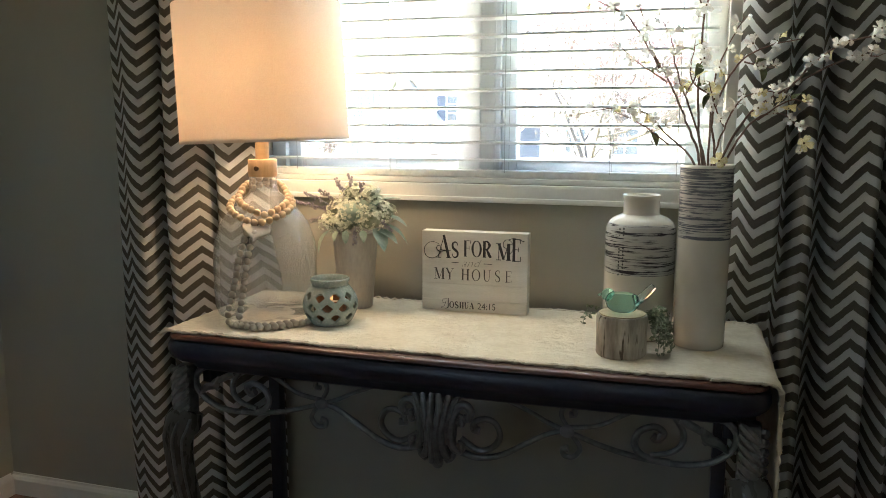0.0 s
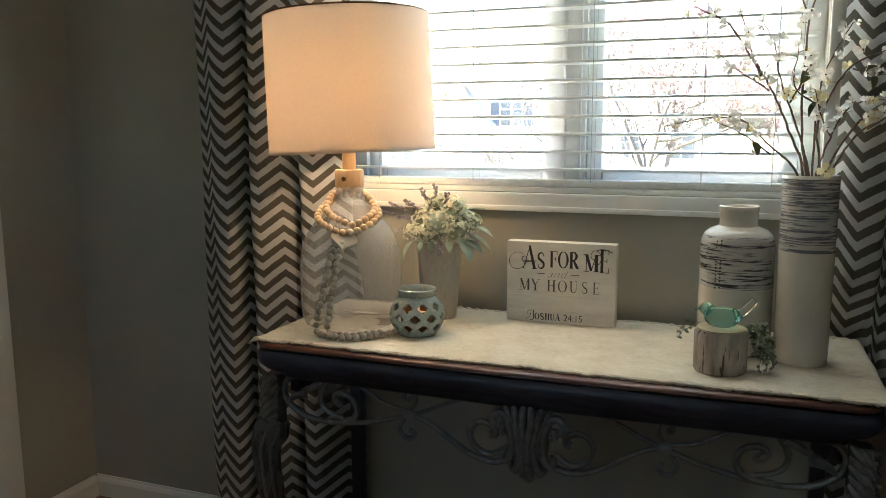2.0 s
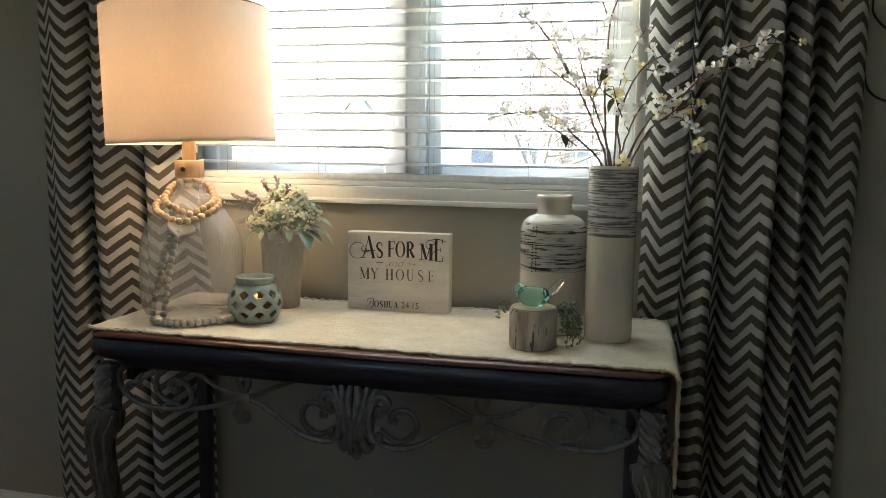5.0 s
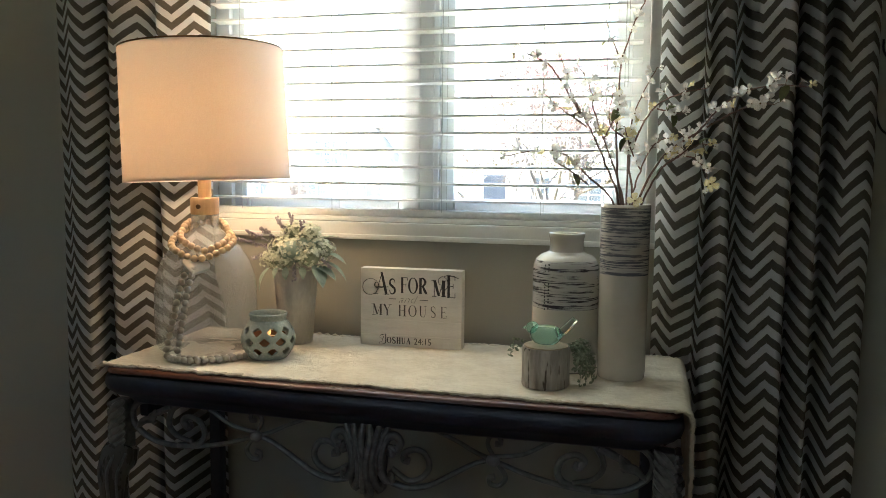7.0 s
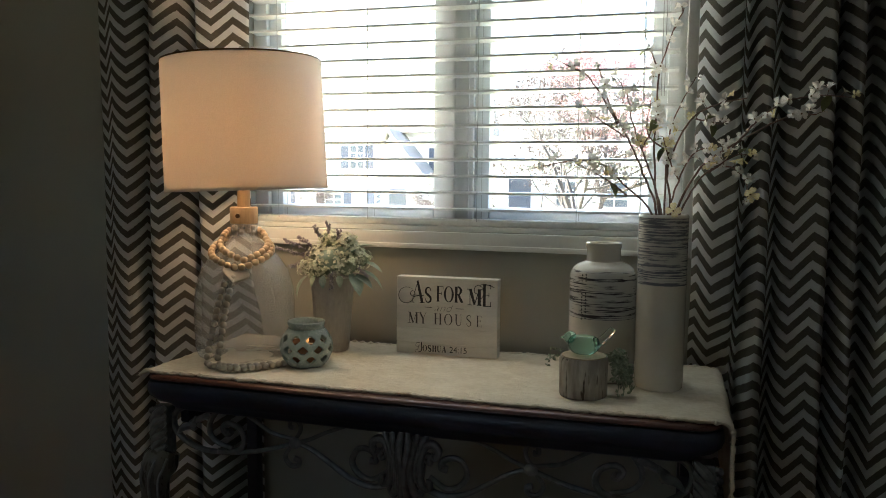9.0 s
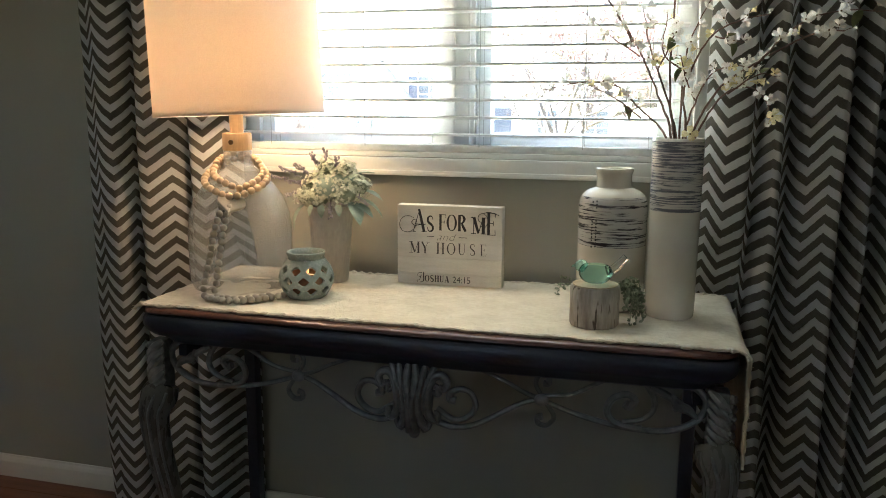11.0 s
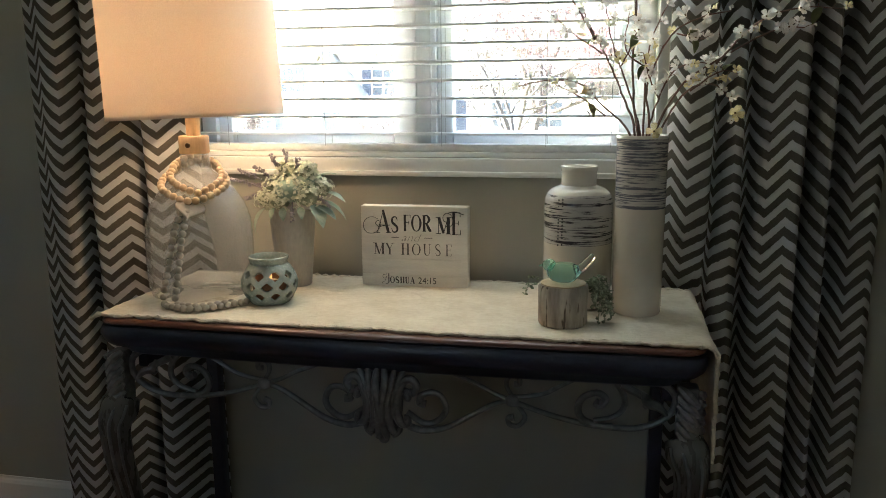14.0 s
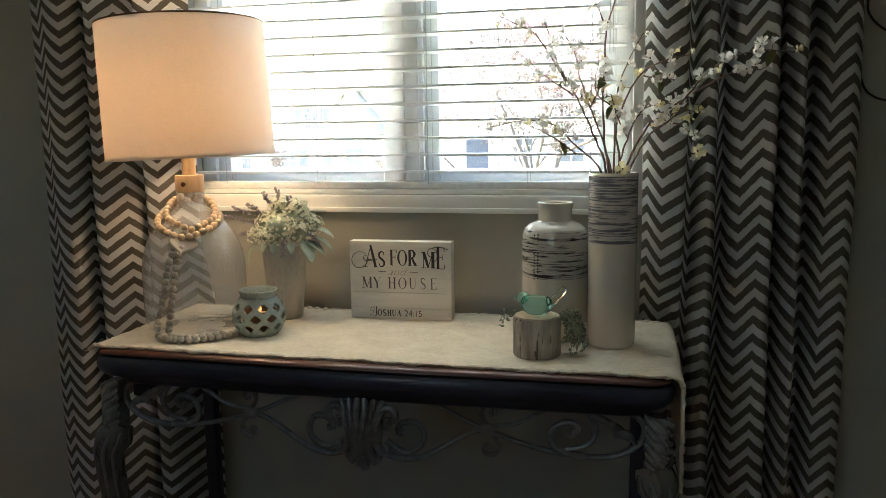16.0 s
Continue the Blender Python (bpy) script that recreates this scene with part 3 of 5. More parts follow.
for s in (1, -1):
    scroll([(0.051, 0.574), (0.089, 0.566), (0.140, 0.578), (0.203, 0.616), (0.241, 0.638), (0.279, 0.651)], 0.0085, 0.006, s)
    scroll([(0.150, 0.703), (0.203, 0.682), (0.241, 0.663), (0.280, 0.649), (0.362, 0.623), (0.444, 0.608), (0.521, 0.606), (0.571, 0.619), (0.606, 0.648), (0.613, 0.680), (0.594, 0.704), (0.565, 0.710)], 0.005, 0.009, s)
    scroll([(0.276, 0.657), (0.311, 0.661), (0.349, 0.670), (0.394, 0.696), (0.425, 0.712)], 0.006, 0.005, s)
    scroll([(0.283, 0.655), (0.268, 0.682), (0.274, 0.702), (0.293, 0.703), (0.295, 0.687), (0.284, 0.686)], 0.005, 0.008, s)
    scroll([(0.288, 0.646), (0.308, 0.615), (0.295, 0.594), (0.276, 0.595), (0.273, 0.608), (0.284, 0.612)], 0.005, 0.009, s)
    scroll([(0.490, 0.607), (0.457, 0.609), (0.429, 0.619), (0.418, 0.641), (0.429, 0.667), (0.457, 0.679), (0.474, 0.668), (0.463, 0.653), (0.453, 0.659)], 0.008, 0.010, s)
    scroll([(0.451, 0.618), (0.489, 0.628), (0.511, 0.649), (0.511, 0.677), (0.492, 0.708)], 0.006, 0.008, s)
    scroll([(0.050, 0.606), (0.089, 0.583), (0.121, 0.593), (0.137, 0.619), (0.127, 0.647), (0.105, 0.655), (0.083, 0.646), (0.079, 0.630), (0.092, 0.627)], 0.007, 0.010, s)
    scroll([(0.505, 0.700), (0.540, 0.683), (0.565, 0.669), (0.552, 0.654)], 0.010, 0.007, s)
    part("rosette", blob((s * 0.281, YA - 0.004, 0.650), (0.016, 0.010, 0.014)), CARVED, table)

# shell carved in the middle of the apron: a plume of ribs between two pairs of volutes
def rib(points, r, fore=0.0, name="shell_rib"):
    P = smooth_path([(x, YA - 0.014 - y - fore, z) for x, y, z in points], 8)
    return part(name, tube(P, lambda f: 1.22 * r * (0.5 + 0.5 * math.sin(math.pi * (0.12 + 0.76 * f))), 10), CARVED, table)


for s in (1, -1):
    rib([(s * 0.007, 0.012, 0.712), (s * 0.011, 0.020, 0.675), (s * 0.003, 0.024, 0.625), (s * 0.005, 0.018, 0.580), (s * 0.010, 0.008, 0.553)], 0.0085)
    rib([(s * 0.030, 0.010, 0.710), (s * 0.024, 0.018, 0.676), (s * 0.014, 0.020, 0.628), (s * 0.018, 0.014, 0.585), (s * 0.030, 0.006, 0.566), (s * 0.026, 0.008, 0.577)], 0.0078)
    rib([(s * 0.050, 0.006, 0.708), (s * 0.038, 0.012, 0.682), (s * 0.024, 0.014, 0.640), (s * 0.026, 0.010, 0.600)], 0.0080)
    rib([(s * 0.060, 0.010, 0.664), (s * 0.071, 0.010, 0.660), (s * 0.078, 0.010, 0.676), (s * 0.066, 0.010, 0.690), (s * 0.048, 0.010, 0.684), (s * 0.036, 0.012, 0.655), (s * 0.033, 0.010, 0.620), (s * 0.040, 0.008, 0.592), (s * 0.054, 0.006, 0.586), (s * 0.056, 0.008, 0.600), (s * 0.048, 0.009, 0.603)], 0.0085, name="shell_curl")
    rib([(s * 0.046, 0.006, 0.650), (s * 0.058, 0.008, 0.646), (s * 0.056, 0.008, 0.662), (s * 0.044, 0.006, 0.664)], 0.0062, name="shell_curl")
    rib([(s * 0.040, 0.004, 0.585), (s * 0.034, 0.004, 0.568), (s * 0.022, 0.006, 0.556)], 0.0070)
part("shell_back", blob((0, YA - 0.008, 0.634), (0.044, 0.020, 0.084), sub=3), CARVED, table)
part("shell_tip", blob((0, YA - 0.012, 0.546), (0.013, 0.011, 0.012)), CARVED, table)

# carved blocks and cabriole legs in front, straight legs behind
for s in (1, -1):
    px, py = s * 0.636, -0.190
    part("corner_block", box(px - 0.021, px + 0.021, py - 0.022, py + 0.024, 0.585, T - 0.085, 0.008, 3), CARVED, table)
    for k in range(6):
        z = 0.692 - 0.019 * k
        pts = smooth_path([(px - s * 0.020, py - 0.020, z + 0.022), (px - s * 0.002, py - 0.029, z + 0.006), (px + s * 0.020, py - 0.022, z - 0.018)], 5)
        part("carved_leaf", tube(pts, lambda f: 0.0085 * (0.30 + math.sin(math.pi * min(1, f * 0.8 + 0.1))), 7), CARVED, table)
        pts = smooth_path([(px + s * 0.022, py - 0.020, z + 0.012), (px + s * 0.028, py, z), (px + s * 0.022, py + 0.020, z - 0.010)], 5)
        part("carved_leaf", tube(pts, lambda f: 0.0075 * (0.30 + math.sin(math.pi * min(1, f * 0.8 + 0.1))), 7), CARVED, table)
        part("carved_bead", blob((px - s * 0.017, py - 0.024, z - 0.006), (0.0045, 0.0045, 0.0050), sub=1), CARVED, table)
    knee = smooth_path([(px - s * 0.006, py, 0.600), (px + s * 0.004, py - 0.012, 0.570), (px + s * 0.012, py - 0.022, 0.530), (px + s * 0.008, py - 0.018, 0.440), (px - s * 0.006, py - 0.004, 0.320), (px - s * 0.020, py + 0.008, 0.180), (px - s * 0.012, py + 0.002, 0.075), (px + s * 0.010, py - 0.020, 0.026)], 8)
    swell = lambda f: math.exp(-((f - 0.14) / 0.13) ** 2)
    waist = lambda f: math.exp(-((f - 0.75) / 0.2) ** 2)
    shape = lambda f: 0.032 + 0.012 * swell(f) - 0.012 * waist(f)
    part("leg", tube(knee, shape, 20), LEG_PAINT, table)
    n = len(knee) - 1
    for a, r in ((-100 if s > 0 else -80, 0.0042), (-135 if s > 0 else -45, 0.0034), (-60 if s > 0 else -120, 0.0034)):
        ridge = [p + Vector((math.cos(radians(a)), math.sin(radians(a)), 0)) * (shape(i / n) + 0.0005) for i, p in enumerate(knee) if 3 <= i < n - 5]
        part("leg_bead", tube(ridge, r, 7), CARVED, table)
    fan = smooth_path([(px - s * 0.026, py - 0.018, 0.598), (px, py - 0.036, 0.590), (px + s * 0.028, py - 0.022, 0.592)], 6)
    part("knee_lip", tube(fan, lambda f: 0.007 * (0.5 + 0.5 * math.sin(math.pi * f)), 8), CARVED, table)
    leaf = smooth_path([(s * 0.600, YA - 0.004, 0.640), (s * 0.580, YA - 0.006, 0.660), (s * 0.556, YA - 0.006, 0.668), (s * 0.548, YA - 0.004, 0.690)], 6)
    part("carved_leaf", tube(leaf, lambda f: 0.003 + 0.008 * math.sin(math.pi * f), 8, flat=0.7), CARVED, table)
    part("back_leg", box(s * 0.602 - 0.017, s * 0.602 + 0.017, 0.170, 0.205, 0, T - 0.085, 0.006), TABLE_BLACK, table)
    part("side_rail", box(s * 0.60 - 0.012, s * 0.60 + 0.012, -0.155, 0.164, 0.660, T - 0.085, 0.004), TABLE_BLACK, table)
part("back_rail", box(-0.565, 0.565, 0.180, 0.204, 0.660, T - 0.085, 0.004), TABLE_BLACK, table)


# ---------------------------------------------------------------- runner
def runner():
    bm = bmesh.new()
    nx, ny, xe, r = 260, 60, TX + HX - 0.004, 0.016
    drop = 0.225
    flat = xe - (-0.662)
    total = flat + r * math.pi / 2 + drop
    grid = []
    for i in range(nx + 1):
        s = total * i / nx
        row = []
        for j in range(ny + 1):
            f = j / ny
            x0 = -0.662 + s
            fray = 0.0095 * noise.noise((s * 34, f * 3, 2)) + 0.0032 * noise.noise((s * 120, f, 7)) + 0.007 * noise.noise((s * 4, 1, f))
            endf = (0.006 * noise.noise((f * 18, 3, 1)) + 0.003 * noise.noise((f * 70, 3, 1)))
            y = -0.490 + fray * (1 - f) + f * (0.468 + fray)
            h = 0.0022 + 0.0026 * max(0, noise.noise((x0 * 7, y * 7, 4))) + 0.0028 * max(0, noise.noise((x0 * 26, y * 30, 8)))
            if s < flat:
                p = (x0 + (endf if i < 3 else 0), y, T + h - 9.0 * max(0.0, -0.644 - x0) ** 2 * 4)
            elif s < flat + r * math.pi / 2:
                a = (s - flat) / r
                p = (xe + (r + h) * math.sin(a) - 0.002, y + 0.02 * (1 - f) * (s - flat), T + h - r + r * math.cos(a))
            else:
                d = s - flat - r * math.pi / 2
                p = (xe + r + h + 0.006 * noise.noise((y * 10, d * 4, 6)), y + 0.03 * d * (1 - f), T - r - d + endf)
            row.append(bm.verts.new(p))
        grid.append(row)
    front = [row[0].co.copy() for row in grid]
    back = [row[-1].co.copy() for row in grid if row[-1].co.z > T - 0.004]
    for i in range(nx):
        for j in range(ny):
            bm.faces.new((grid[i][j], grid[i + 1][j], grid[i + 1][j + 1], grid[i][j + 1]))
    ob = link("table_runner", bm, CLOTH, angle=70)
    m = ob.modifiers.new("thickness", "SOLIDIFY")
    m.thickness, m.offset = 0.003, 1
    # rolled, frayed hem along the front edge
    fr = bmesh.new()
    rng = random.Random(4)
    pts = [grid_co + Vector((0, 0.0012 * noise.noise((k * 0.9, 1, 1)), 0.0012 + 0.0012 * noise.noise((k * 0.55, 2, 2)))) for k, grid_co in enumerate(front)]
    tube(pts, lambda f: 0.0046 + 0.0036 * noise.noise((f * 130, 3, 3)), 6, fr)
    for k in range(340):
        p = rng.choice(pts[:-12])
        d = Vector((rng.uniform(-1, 1), -0.8, rng.uniform(-0.1, 0.3))).normalized() * rng.uniform(0.004, 0.010)
        tube([p, p + d * 0.6, p + d], 0.0008, 4, fr)
    part("hem", fr, CLOTH, ob)
    fr = bmesh.new()
    pts = [p + Vector((0, 0.0012 * noise.noise((k * 0.9, 1, 1)), 0.0015)) for k, p in enumerate(back)]
    tube(pts, lambda f: 0.0048 + 0.0040 * noise.noise((f * 110, 5, 3)), 6, fr)
    part("hem", fr, CLOTH, ob)
    return tagged(ob, "cream cotton runner with frayed edges on the table", "table runner")


runner()
ZT = T + 0.0055   # things stand on the runner

# ---------------------------------------------------------------- lamp
lamp = thing("table_lamp", (-0.508, -0.255, ZT), "lit table lamp with clear glass jug base and white drum shade", "lamp")
outer = [(0.0, 0.0), (0.125, 0.0), (0.140, 0.006), (0.147, 0.022), (0.150, 0.06), (0.150, 0.15), (0.145, 0.19), (0.128, 0.232), (0.098, 0.268), (0.066, 0.292), (0.046, 0.308), (0.040, 0.325), (0.040, 0.352)]
outer = [(r * 0.865, z) for r, z in outer]
part("jug", lathe(outer, 72), GLASS, lamp, "clear glass jug", angle=60)
part("collar", lathe([(0.0, 0.350), (0.0345, 0.350), (0.036, 0.353), (0.036, 0.390), (0.0345, 0.393), (0.0, 0.393)], 48), WOOD_PALE, lamp, "pale wood collar")
part("screw", lathe([(0.0, 0), (0.006, 0), (0.006, 0.004), (0.0, 0.005)], 16), BRASS, lamp)
bpy.context.view_layer.update()
for o in lamp.children:
    if o.name.startswith("screw"):
        o.matrix_basis = pose(0.004, -0.0356, 0.371, 90)
part("post", tube([Vector((0, 0, 0.39)), Vector((0, 0, 0.52))], 0.017, 16), WOOD_PALE, lamp)
part("stem", tube([Vector((0, 0, 0.52)), Vector((0, 0, 0.80))], 0.005, 10), BRASS, lamp)
part("bulb", blob((0, 0, 0.575), (0.028, 0.028, 0.034), sub=3), BULB, lamp)
sh = bmesh.new()
z0, z1 = 0.438, 0.768
lathe([(0.207, z0), (0.207, z0 + 0.004), (0.2025, z1 - 0.004), (0.2025, z1), (0.2005, z1), (0.205, z0)], 96, sh, closed=True)
shade = part("shade", sh, SHADE, lamp, "white linen drum shade", angle=50)
shade.matrix_basis = Matrix.Translation((0, 0, z1)) @ Matrix.Rotation(radians(-2.2), 4, "Y") @ Matrix.Translation((0, 0, -z1))   # hangs a little askew
part("rim", lathe([(0.2078, z0 - 0.001), (0.2078, z0 + 0.006), (0.2074, z0 + 0.006), (0.2044, z0 - 0.001)], 96, closed=True), SHADE, shade)
part("rim", lathe([(0.2032, z1 - 0.003), (0.2032, z1 + 0.001), (0.2000, z1 + 0.001), (0.2005, z1 - 0.003)], 96, closed=True), BRASS, shade)
for k in range(3):
    a = radians(30 + 120 * k)
    part("spider", tube([Vector((0.006 * math.cos(a), 0.006 * math.sin(a), z1 - 0.02)), Vector((0.2005 * math.cos(a), 0.2005 * math.sin(a), z1 - 0.008))], 0.002, 6), BRASS, lamp)
part("finial", lathe([(0, 0.768), (0.006, 0.768), (0.005, 0.776), (0.009, 0.780), (0.009, 0.800), (0.006, 0.806), (0, 0.807)], 20), GLASS, lamp)

# ---------------------------------------------------------------- beads round the jug's neck
LX, LY = -0.508, -0.255


def bead_loop(front_z, side_z, lean):
    """A closed turn round the neck that hangs in a V down the jug's shoulder in front."""
    pts = []
    for k in range(25):
        a = radians(90 + 15 * k)
        turn = abs((math.degrees(a) - (270 + lean) + 180) % 360 - 180)
        f = max(0.0, 1 - turn / 90)
        z = side_z + (front_z - side_z) * f + 0.026 * max(0.0, turn / 90 - 1)
        r = np.interp(z, (0.232, 0.250, 0.268, 0.292, 0.308, 0.325, 0.35), (0.1107, 0.099, 0.085, 0.057, 0.040, 0.035, 0.035)) + 0.011 + 0.007 * math.sin(math.pi * f) + 0.004
        pts.append((LX + r * math.cos(a), LY + r * math.sin(a), ZT + z))
    return pts


def string_of_beads(name, path, r, mat, label):
    Q = smooth_path(path, 10)
    P = [a.lerp(b, k / 12) for a, b in zip(Q, Q[1:]) for k in range(12)]
    t = thing(name, (0, 0, 0), label, "bead garland")
    me, last, first = None, None, None
    for p in P:
        if last is None or (p - last).length > r * 1.97:
            last = p
            if first is None:
                bm = bmesh.new()
                bmesh.ops.create_uvsphere(bm, u_segments=12, v_segments=8, radius=r)
                first = part("bead", bm, mat, t)
                first.location = p
            else:
                part_copy(first, pose(*p, random.uniform(0, 180), random.uniform(0, 180), 0))
    return t


string_of_beads("bead_garland", bead_loop(0.243, 0.304, 22), 0.0092, BEAD_WOOD, "pale wooden bead garland looped round the jug's neck")
string_of_beads("bead_garland", bead_loop(0.264, 0.318, 30), 0.0092, BEAD_WOOD, "pale wooden bead garland looped round the jug's neck")
# pendant disc where the strands meet
medal = thing("wooden_pendant", (0, 0, 0), "small pale wooden heart pendant on the beads", "pendant")
hb = bmesh.new()
heart = []
for k in range(40):
    a = 2 * math.pi * k / 40
    heart.append((0.0021 * 16 * math.sin(a) ** 3, 0.0019 * (13 * math.cos(a) - 5 * math.cos(2 * a) - 2 * math.cos(3 * a) - math.cos(4 * a))))
rings = [[hb.verts.new((x * k, y, z * k)) for x, z in heart] for k, y in ((0.90, -0.0055), (1.0, -0.0035), (1.0, 0.0035), (0.90, 0.0055))]
for ra, rb in zip(rings, rings[1:]):
    for k in range(40):
        hb.faces.new((ra[k], ra[(k + 1) % 40], rb[(k + 1) % 40], rb[k]))
hb.faces.new(rings[0])
hb.faces.new(rings[-1])
bmesh.ops.recalc_face_normals(hb, faces=hb.faces)
part("heart", hb, BEAD_PALE, medal, angle=50)
medal.matrix_basis = pose(LX + 0.042, LY - 0.116, ZT + 0.228, -48, 14, 24)
strand = [(LX + 0.022, LY - 0.124, ZT + 0.222), (LX + 0.010, LY - 0.140, ZT + 0.17), (LX - 0.002, LY - 0.148, ZT + 0.10), (LX - 0.016, LY - 0.152, ZT + 0.045), (LX - 0.012, LY - 0.163, ZT + 0.012), (LX + 0.02, LY - 0.180, ZT + 0.010), (LX + 0.08, LY - 0.186, ZT + 0.010), (LX + 0.145, LY - 0.130, ZT + 0.010), (LX + 0.168, LY - 0.090, ZT + 0.010)]
strand2 = [(LX + 0.042, LY - 0.124, ZT + 0.222), (LX + 0.032, LY - 0.139, ZT + 0.17), (LX + 0.022, LY - 0.146, ZT + 0.10), (LX + 0.014, LY - 0.150, ZT + 0.045), (LX + 0.014, LY - 0.157, ZT + 0.012), (LX + 0.05, LY - 0.166, ZT + 0.010), (LX + 0.09, LY - 0.160, ZT + 0.010), (LX + 0.138, LY - 0.108, ZT + 0.010)]
string_of_beads("bead_garland", strand, 0.0085, BEAD_GREY, "grey wooden bead strand trailing onto the runner")
string_of_beads("bead_garland", strand2, 0.0085, BEAD_GREY, "grey wooden bead strand trailing onto the runner")

# ---------------------------------------------------------------- pierced candle holder
holder = thing("candle_holder", (-0.302, -0.312, ZT), "pale aqua pierced ceramic candle holder with a lit tealight", "candle holder")


def pierced():
    R, Hh = 0.067, 0.096
    bm = bmesh.new()
    nz, n = 44, 160
    def rad(z):
        f = z / Hh
        return 0.036 + (R - 0.036) * math.sin(math.pi * min(1, max(0, f * 0.86 + 0.07))) ** 0.85
    outer_v = [[bm.verts.new((rad(Hh * j / nz) * math.cos(2 * math.pi * i / n), rad(Hh * j / nz) * math.sin(2 * math.pi * i / n), Hh * j / nz)) for i in range(n)] for j in range(nz + 1)]
    for j in range(nz):
        for i in range(n):
            v = (j + 0.5 - 5) / 11.5
            u = (i + 0.5) / 16.0
            hole = False
            if 5 <= j < 40:
                cu = ((u + 0.5 * (int(v) % 2)) % 1 - 0.5) * 1.30
                cv = v % 1 - 0.5
                hole = int(v) < 3 and min(math.hypot(abs(cu) - 0.17, cv), math.hypot(cu, abs(cv) - 0.17)) < 0.222
            if not hole:
                bm.faces.new((outer_v[j][i], outer_v[j][(i + 1) % n], outer_v[j + 1][(i + 1) % n], outer_v[j + 1][i]))
    loose = [v for v in bm.verts if not v.link_faces]
    bmesh.ops.delete(bm, geom=loose, context="VERTS")
    bmesh.ops.smooth_vert(bm, verts=[v for v in bm.verts if any(e.is_boundary for e in v.link_edges) and 0.01 < v.co.z < 0.092], factor=0.6, use_axis_x=True, use_axis_y=True, use_axis_z=True)
    return bm


bowl = part("bowl", pierced(), AQUA_GLAZE, holder, angle=60)
md = bowl.modifiers.new("wall", "SOLIDIFY")
md.thickness, md.offset = 0.006, -1
part("rim", lathe([(0.040, 0.091), (0.0445, 0.094), (0.0440, 0.099), (0.0455, 0.104), (0.0475, 0.108), (0.0472, 0.112), (0.0450, 0.1135), (0.0425, 0.111), (0.0405, 0.100)], 64, closed=True), AQUA_GLAZE, holder)
part("base", lathe([(0, 0.0), (0.040, 0.0), (0.042, 0.004), (0.041, 0.009), (0, 0.008)], 48), AQUA_GLAZE, holder)
# liner added so that the pierced holes look shaded inside
part("dark_liner", lathe([(0, 0.011), (0.034, 0.011), (0.038, 0.018), (0.042, 0.060), (0.0405, 0.061), (0.036, 0.020), (0.032, 0.014), (0, 0.014)], 40), AMBER, holder, "dark amber liner added to darken the holder's holes")
part("tealight", lathe([(0, 0.0145), (0.026, 0.0145), (0.026, 0.050), (0.023, 0.052), (0, 0.0505)], 32), WAX, holder, "amber wax tealight")
part("flame", lathe([(0, 0.052), (0.0055, 0.058), (0.0065, 0.064), (0.004, 0.074), (0, 0.082)], 12), FLAME, holder, "small orange flame")

# ---------------------------------------------------------------- flower pot
pot = thing("flower_pot", (-0.314, -0.125, ZT), "whitewashed tapered metal pot", "flower pot")
part("body", lathe([(0, 0), (0.042, 0), (0.044, 0.003), (0.049, 0.06), (0.0555, 0.14), (0.0605, 0.198), (0.0625, 0.200), (0.0630, 0.204), (0.059, 0.204), (0.051, 0.12), (0.040, 0.01), (0, 0.008)], 56, wobble=0.006), POT_METAL, pot)
part("filler", lathe([(0, 0.18), (0.055, 0.178), (0.045, 0.19), (0, 0.195)], 32), MOSS, pot)
bouquet = thing("artificial_bouquet", (-0.308, -0.130, ZT + 0.180), "pale silk hydrangeas with lavender sprigs and sage leaves", "artificial flowers")
rng = random.Random(11)
fl = bmesh.new()
for k in range(4):
    a = math.pi / 2 * k + 0.4
    q = Matrix.Rotation(a, 4, "Z")
    vs = [fl.verts.new(q @ Vector(p)) for p in ((0, 0, 0), (0.0045, -0.0035, 0.0015), (0.0085, 0, 0.001), (0.0045, 0.0035, 0.0015))]
    fl.faces.new(vs)
floret = part("floret", fl, HYDRANGEA, bouquet)
floret.matrix_basis = pose(0, 0, 0.06)
heads = [((0.0, -0.025, 0.062), 0.040), ((0.028, -0.005, 0.078), 0.038), ((-0.030, -0.002, 0.066), 0.034), ((0.012, 0.02, 0.085), 0.036), ((0.040, -0.030, 0.050), 0.030), ((-0.012, -0.036, 0.040), 0.026), ((0.058, -0.005, 0.066), 0.028), ((-0.046, -0.022, 0.040), 0.024), ((-0.006, 0.0, 0.108), 0.026), ((0.034, -0.012, 0.106), 0.024)]
for c, r in heads:
    for k in range(125):
        d = Vector((rng.gauss(0, 1), rng.gauss(0, 1) - 0.3, rng.gauss(0, 1) + 0.5)).normalized()
        p = Vector(c) + d * r * rng.uniform(0.72, 1.12)
        m = Matrix.Translation(p) @ d.to_track_quat("Z", "Y").to_matrix().to_4x4() @ Matrix.Rotation(rng.uniform(0, 6), 4, "Z") @ Matrix.Scale(rng.uniform(0.38, 0.66), 4)
        part_copy(floret, m)
    part("flower_core", blob(c, (r * 0.70,) * 3), MOSS if r < 0.035 else SAGE, bouquet)


